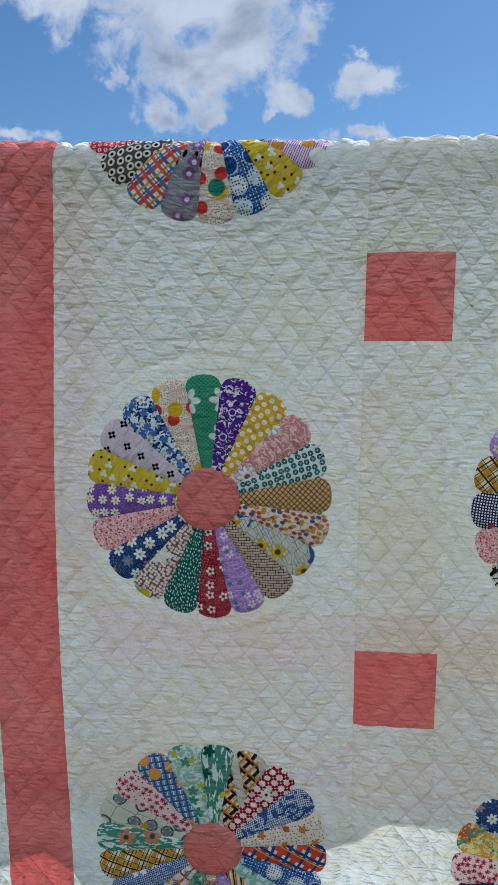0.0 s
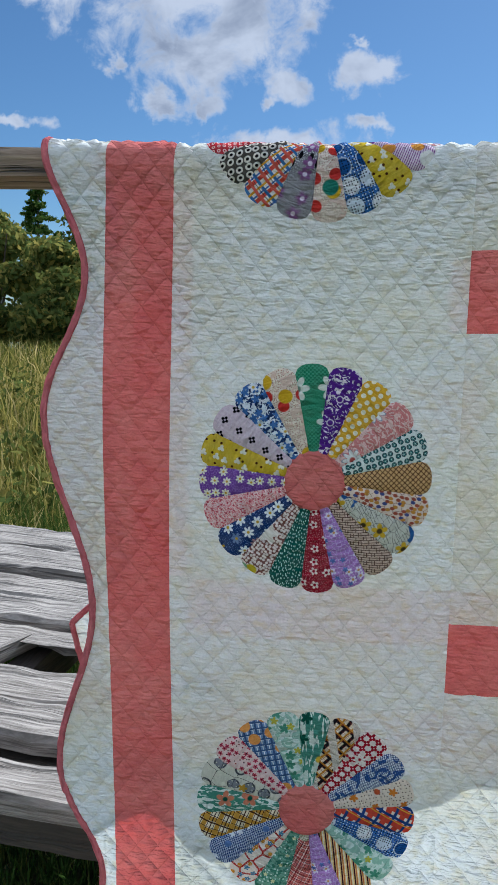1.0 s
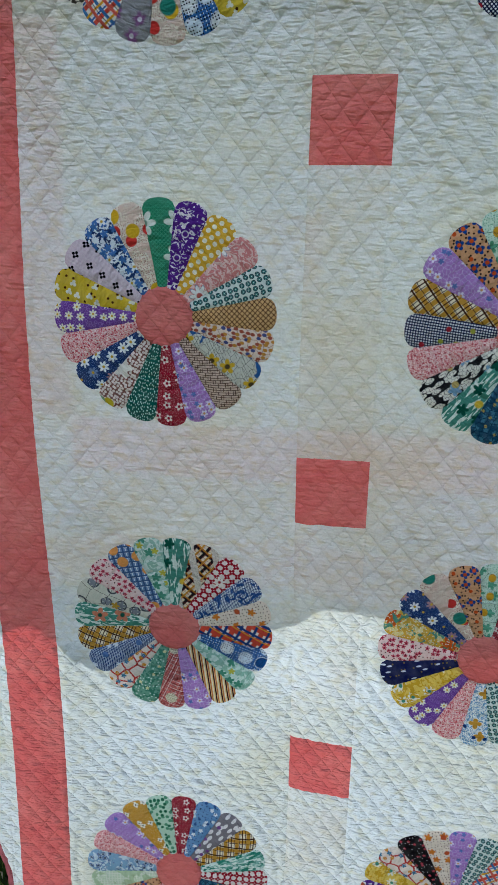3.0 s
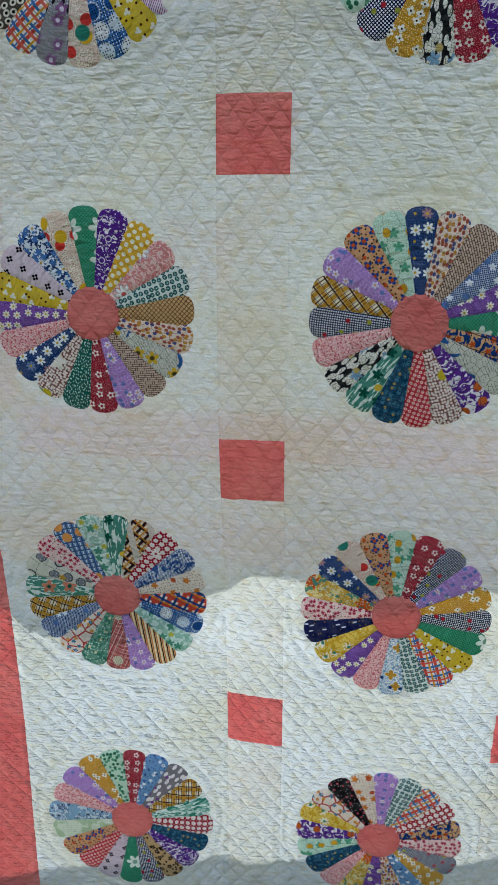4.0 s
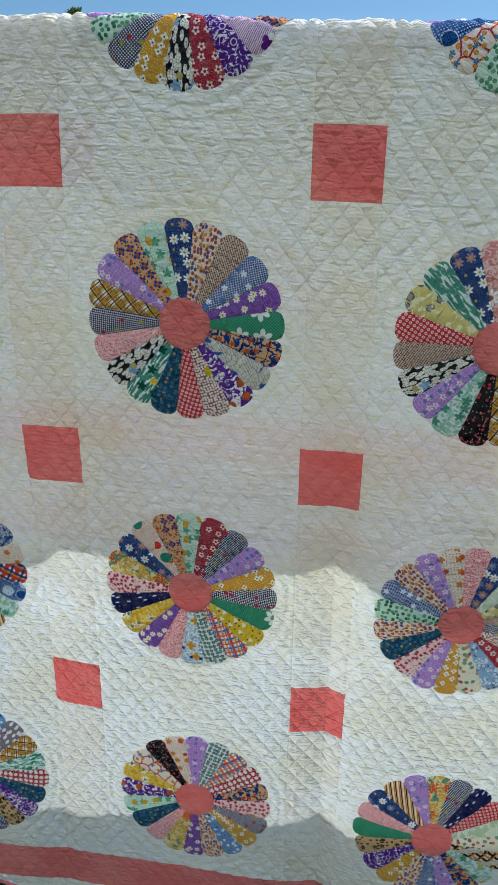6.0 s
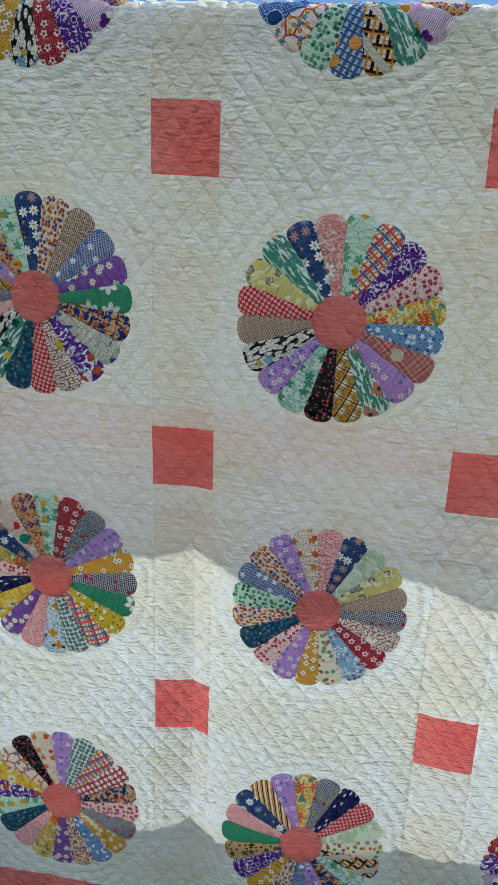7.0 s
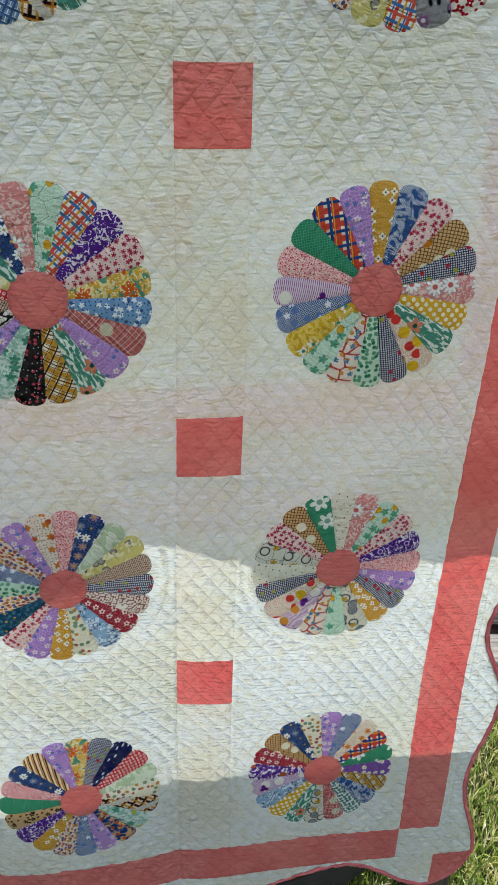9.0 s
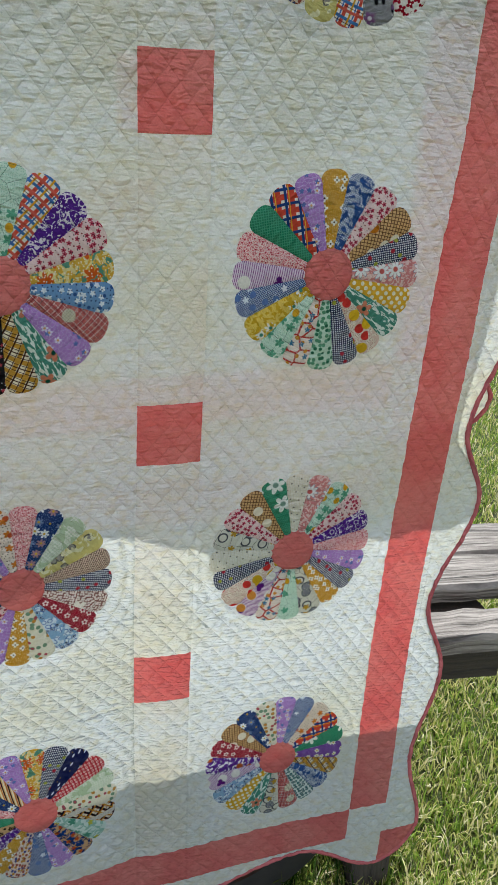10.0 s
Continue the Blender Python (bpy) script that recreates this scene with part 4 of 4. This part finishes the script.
def wheel(x, y):
    hubber = new("wheel")
    hubber.parent = wagon
    hubber.matrix_basis = wagon.matrix_basis.inverted() @ pose(x, y, 0.33)
    lathe("tyre", [(.205, -.075), (.235, -.088), (.29, -.085), (.322, -.062), (.33, -.03), (.325, -.02), (.33, -.01), (.33, .01), (.33, .03), (.322, .062), (.29, .085), (.235, .088), (.205, .075)], RUBBER, hubber)
    lathe("rim", [(.001, -.05), (.05, -.05), (.055, -.03), (.12, -.02), (.165, -.045), (.195, -.078), (.21, -.08), (.212, -.06), (.19, .06), (.21, .08)], STEEL, hubber)
    for q in range(6):
        nut = lathe("lug_nut", [(.001, -.018), (.009, -.018), (.011, -.012), (.011, .004)], STEEL, hubber, 6)
        nut.matrix_basis = pose(.088 * math.cos(q * math.tau / 6), -.03, .088 * math.sin(q * math.tau / 6))


wheel(1.30, 0.25)
wheel(-1.7, 1.2)
leg = timber("leg", 0.66, 0.10, 0.10, BEAM, wagon, 50, 0.003)
leg.matrix_basis = wagon.matrix_basis.inverted() @ pose(1.63, 0.15, 0.0, 0, -90, 0)


# ---- ground, lawn, weeds, bushes ----
def ground_material():
    m, nt, b = shader("meadow_soil", 0.95)
    co = nt.nodes.new("ShaderNodeTexCoord").outputs["Object"]
    big, small = noise_node(nt, co, 0.6, 4), noise_node(nt, co, 24, 5, 0.7)
    col = mix(nt, ramp(nt, small, 0.3, 0.75), hexc("26300f"), hexc("575428"))
    col = mix(nt, math_node(nt, "MULTIPLY", ramp(nt, big, 0.4, 0.65), 0.5), col, hexc("4c6226"))
    nt.links.new(col, b.inputs["Base Color"])
    bump = nt.nodes.new("ShaderNodeBump")
    bump.inputs["Distance"].default_value = 0.03
    nt.links.new(small, bump.inputs["Height"])
    nt.links.new(bump.outputs[0], b.inputs["Normal"])
    return m


def leaf_material(name, tones, through=0.35):
    m = bpy.data.materials.new(name)
    m.use_nodes = True
    nt = m.node_tree
    nt.nodes.remove(nt.nodes["Principled BSDF"])
    rnd = nt.nodes.new("ShaderNodeNewGeometry").outputs["Random Per Island"]
    cr = nt.nodes.new("ShaderNodeValToRGB")
    nt.links.new(rnd, cr.inputs[0])
    cr.color_ramp.elements.remove(cr.color_ramp.elements[1])
    for i, (pos, h) in enumerate(tones):
        el = cr.color_ramp.elements[0] if i == 0 else cr.color_ramp.elements.new(pos)
        el.position, el.color = pos, hexc(h)
    dif, tra, mx = nt.nodes.new("ShaderNodeBsdfDiffuse"), nt.nodes.new("ShaderNodeBsdfTranslucent"), nt.nodes.new("ShaderNodeMixShader")
    for n in (dif, tra):
        nt.links.new(cr.outputs[0], n.inputs["Color"])
    mx.inputs[0].default_value = through
    nt.links.new(dif.outputs[0], mx.inputs[1])
    nt.links.new(tra.outputs[0], mx.inputs[2])
    nt.links.new(mx.outputs[0], nt.nodes["Material Output"].inputs[0])
    return m


me = bpy.data.meshes.new("ground")
me.from_pydata([(-900, -900, 0), (900, -900, 0), (900, 900, 0), (-900, 900, 0)], [], [(0, 1, 2, 3)])
me.materials.append(ground_material())
tagged(new("ground", me), "meadow ground under short sunlit grass", "ground", kind="structure")


def blades(name, label, n, place, size, mat, category, seed, bend=0.5):
    """Many thin bent blades in one mesh. place(rng, n) gives x, y; size(rng, n, y) gives height, width."""
    rng = np.random.RandomState(seed)
    x, y = place(rng, n)
    h, w = size(rng, n, y)
    th = rng.rand(n) * 2 * np.pi
    lean = rng.rand(n) * bend
    la = rng.rand(n) * 2 * np.pi
    ux, uy = np.cos(th) * w / 2, np.sin(th) * w / 2
    lx, ly = np.cos(la) * lean * h, np.sin(la) * lean * h
    z0 = np.zeros(n)
    v = np.stack([np.stack([x - ux, y - uy, z0], -1), np.stack([x + ux, y + uy, z0], -1),
                  np.stack([x - ux * .7 + lx * .4, y - uy * .7 + ly * .4, h * .6], -1), np.stack([x + ux * .7 + lx * .4, y + uy * .7 + ly * .4, h * .6], -1),
                  np.stack([x + lx, y + ly, h * (1 - lean * .3)], -1)], 1).reshape(-1, 3)
    b = np.arange(n)[:, None] * 5
    me = bpy.data.meshes.new(name)
    quads, tris = (b + np.array([0, 1, 3, 2])), (b + np.array([2, 3, 4]))
    me.from_pydata(v.tolist(), [], quads.tolist() + tris.tolist())
    me.materials.append(mat)
    return tagged(new(name, me), label, category, kind="stuff")


GRASS = leaf_material("grass", [(0, "5c7a2a"), (.35, "8ca646"), (.62, "b6b664"), (.82, "dccf98"), (1, "f4ebca")], 0.35)
# shade under and behind the wagon put into darker greens; pine shares them
DEEPGRASS = leaf_material("shade_toned_grass", [(0, "2e431a"), (.6, "46602a"), (1, "6c7038")], 0.3)
WEED = leaf_material("weeds", [(0, "3f4a20"), (.4, "706f34"), (.75, "a0924c"), (1, "c8b47a")], 0.35)
LEAF = leaf_material("bush_leaves", [(0, "43522a"), (.5, "646e38"), (.85, "8a8444"), (1, "a8984e")], 0.4)


def near_lawn(rng, n):
    y = -0.4 + 7.5 * rng.rand(n) ** 1.7
    return 1.0 + (y * 0.85 + 2.0) * rng.rand(n), y


def short(rng, n, y):
    return 0.02 + 0.06 * rng.rand(n) ** 1.7, 0.0022 + 0.0032 * rng.rand(n) + 0.0009 * np.abs(y)


blades("lawn_grass", "short sunlit lawn grass with dry straw-coloured blades", 150000, near_lawn, short, GRASS, "grass", 3, 1.1)
blades("meadow_grass", "short green meadow grass round a wagon", 70000, lambda r, n: (-6 + 13 * r.rand(n), -5.5 + 7.5 * r.rand(n)), lambda r, n, y: (0.02 + 0.05 * r.rand(n), 0.006 + 0.006 * r.rand(n)), GRASS, "grass", 6, 1.1)
blades("lawn_under_wagon", "grass beneath a wagon, coloured darker for its shade", 22000, lambda r, n: (-1.3 + 3.1 * r.rand(n), 0.15 + 1.6 * r.rand(n)), lambda r, n, y: (0.04 + 0.12 * r.rand(n), 0.004 + 0.004 * r.rand(n)), DEEPGRASS, "grass", 4, 0.9)


def wedge(lo, hi, near, far):
    def place(rng, n):
        y = near * (far / near) ** rng.rand(n)
        return y * (lo + (hi - lo) * rng.rand(n)), y
    return place


blades("tall_weeds", "tall sunlit yellow-green weeds and grasses", 42000, wedge(-0.75, -0.12, 3.4, 26), lambda r, n, y: ((0.25 + 0.75 * r.rand(n)) * (0.6 + 0.5 * r.rand(n)) * np.clip(0.45 + y * 0.06, 0, 1.35), 0.006 + 0.0022 * y), WEED, "weeds", 5, 0.7)


# a dark strip: the weeds' shade is painted by their darker blade colour
blades("shaded_weeds", "weeds behind a wagon, green darkened to stand for shade", 9000, lambda r, n: (-3.4 + 3.4 * r.rand(n), 2.3 + 1.9 * r.rand(n)), lambda r, n, y: ((0.25 + 0.45 * r.rand(n)), 0.006 + 0.008 * r.rand(n)), DEEPGRASS, "weeds", 12, 0.8)


def leaf_cloud(name, centres, n, leaf, mat, parent, seed):
    """Leaves scattered in and on clumps (x, y, z, rx, ry, rz)."""
    rng = np.random.RandomState(seed)
    pick = rng.randint(0, len(centres), n)
    c = np.array(centres)[pick]
    d = rng.randn(n, 3)
    d /= np.linalg.norm(d, axis=1, keepdims=True)
    p = c[:, :3] + d * c[:, 3:] * (rng.rand(n, 1) ** 0.4) * (0.85 + 0.3 * rng.rand(n, 1))
    u = rng.randn(n, 3)
    u /= np.linalg.norm(u, axis=1, keepdims=True)
    w = np.cross(u, rng.randn(n, 3))
    w /= np.linalg.norm(w, axis=1, keepdims=True)
    sz = leaf * (0.6 + 0.8 * rng.rand(n, 1))
    v = np.stack([p - u * sz, p + w * sz * .45, p + u * sz, p - w * sz * .45], 1).reshape(-1, 3)
    v[:, 2] = np.maximum(v[:, 2], 0.02)
    me = bpy.data.meshes.new(name)
    me.from_pydata(v.tolist(), [], (np.arange(n)[:, None] * 4 + np.arange(4)).tolist())
    me.materials.append(mat)
    ob = new(name, me)
    ob.parent = parent
    return ob


BARK, bnt, bb_ = shader("bark", 0.9)
bnt.links.new(mix(bnt, noise_node(bnt, bnt.nodes.new("ShaderNodeTexCoord").outputs["Object"], 9, 5), hexc("3a3026"), hexc("6e6152")), bb_.inputs["Base Color"])


def limb(name, points, parent):
    """A tapered round limb through (x, y, z, radius) points."""
    vs, fs, n = [], [], 7
    for x, y, z, r in points:
        vs += [(x + r * math.cos(q * math.tau / n), y + r * math.sin(q * math.tau / n), z) for q in range(n)]
    for i in range(len(points) - 1):
        fs += [(i * n + q, i * n + (q + 1) % n, (i + 1) * n + (q + 1) % n, (i + 1) * n + q) for q in range(n)]
    me = bpy.data.meshes.new(name)
    me.from_pydata(vs, [], fs)
    me.materials.append(BARK)
    ob = new(name, me)
    ob.parent = parent
    return ob


def bush(x, y, height, wide, seed, label, n=9000):
    rng = random.Random(seed)
    root = tagged(new("bush"), label, "bush", "bushes at the edge of the meadow")
    root.matrix_basis = pose(x, y, 0)
    limb("trunk", [(0, 0, 0, .16), (.1, 0, height * .3, .12), (.05, .1, height * .6, .07), (.1, 0, height * .9, .02)], root)
    for q in range(4):
        a = rng.uniform(0, 6.28)
        limb("limb", [(0.05, 0, height * .2, .07), (math.cos(a) * wide * .2, math.sin(a) * wide * .2, height * .5, .05), (math.cos(a) * wide * .36, math.sin(a) * wide * .36, height * .8, .015)], root)
    cl = []
    for q in range(26):
        a, rr, zz = rng.uniform(0, 6.28), rng.random() ** .6, rng.random()
        k = (1 - zz ** 2 * 0.75)
        cl.append((math.cos(a) * rr * wide * .5 * k, math.sin(a) * rr * wide * .5 * k, height * (.06 + .86 * zz), wide * rng.uniform(.10, .2), wide * rng.uniform(.10, .2), height * rng.uniform(.07, .13)))
    leaf_cloud("crown", cl, n, 0.16, LEAF, root, seed)
    return root


for x, y, h, w, seed in ((-13.6, 31, 6.2, 6.5, 1), (-10.2, 29, 5.0, 5.5, 2), (-16.5, 30, 5.6, 6.0, 3), (-7.0, 32, 4.0, 5.5, 4), (-11.5, 36, 7.0, 6.0, 5), (-19.5, 33, 6.5, 6.0, 6), (-4.0, 34, 4.2, 6.0, 7)):
    bush(x, y, h, w, seed, "rounded olive-green leafy bush with sunlit edges")


def conifer(x, y, height):
    root = tagged(new("pine_tree"), "slim dark pine standing above the bushes", "tree")
    root.matrix_basis = pose(x, y, 0)
    limb("trunk", [(0, 0, 0, .16), (0, 0, height * .6, .09), (.05, 0, height, .02)], root)
    rng = random.Random(9)
    cl = []
    for q in range(70):
        a, z = rng.uniform(0, 6.28), rng.uniform(.6, 1)
        reach = (1.06 - z) * 3.4 * rng.uniform(.2, 1.1)
        cl.append((math.cos(a) * reach, math.sin(a) * reach, height * z, .3, .3, .12))
    leaf_cloud("crown", cl, 5000, 0.10, DEEPGRASS, root, 8)


conifer(-14.3, 38, 8.1)


def weed_clumps():
    """Leafy stalks and low clumps between the wagon and the bushes."""
    rng = random.Random(31)
    cl = []
    for q in range(420):
        y = 4.2 * (24 / 4.2) ** rng.random()
        x = y * rng.uniform(-0.72, -0.14)
        h = rng.uniform(0.25, 1.0) * min(1.0, 0.35 + y * 0.07)
        cl.append((x, y, h * 0.55, rng.uniform(.1, .3), rng.uniform(.1, .3), h * 0.55))
    ob = leaf_cloud("leafy_weeds", cl, 26000, 0.055, LEAF, None, 17)
    return tagged(ob, "leafy olive-green weeds standing in tall grass", "weeds", kind="stuff")


weed_clumps()
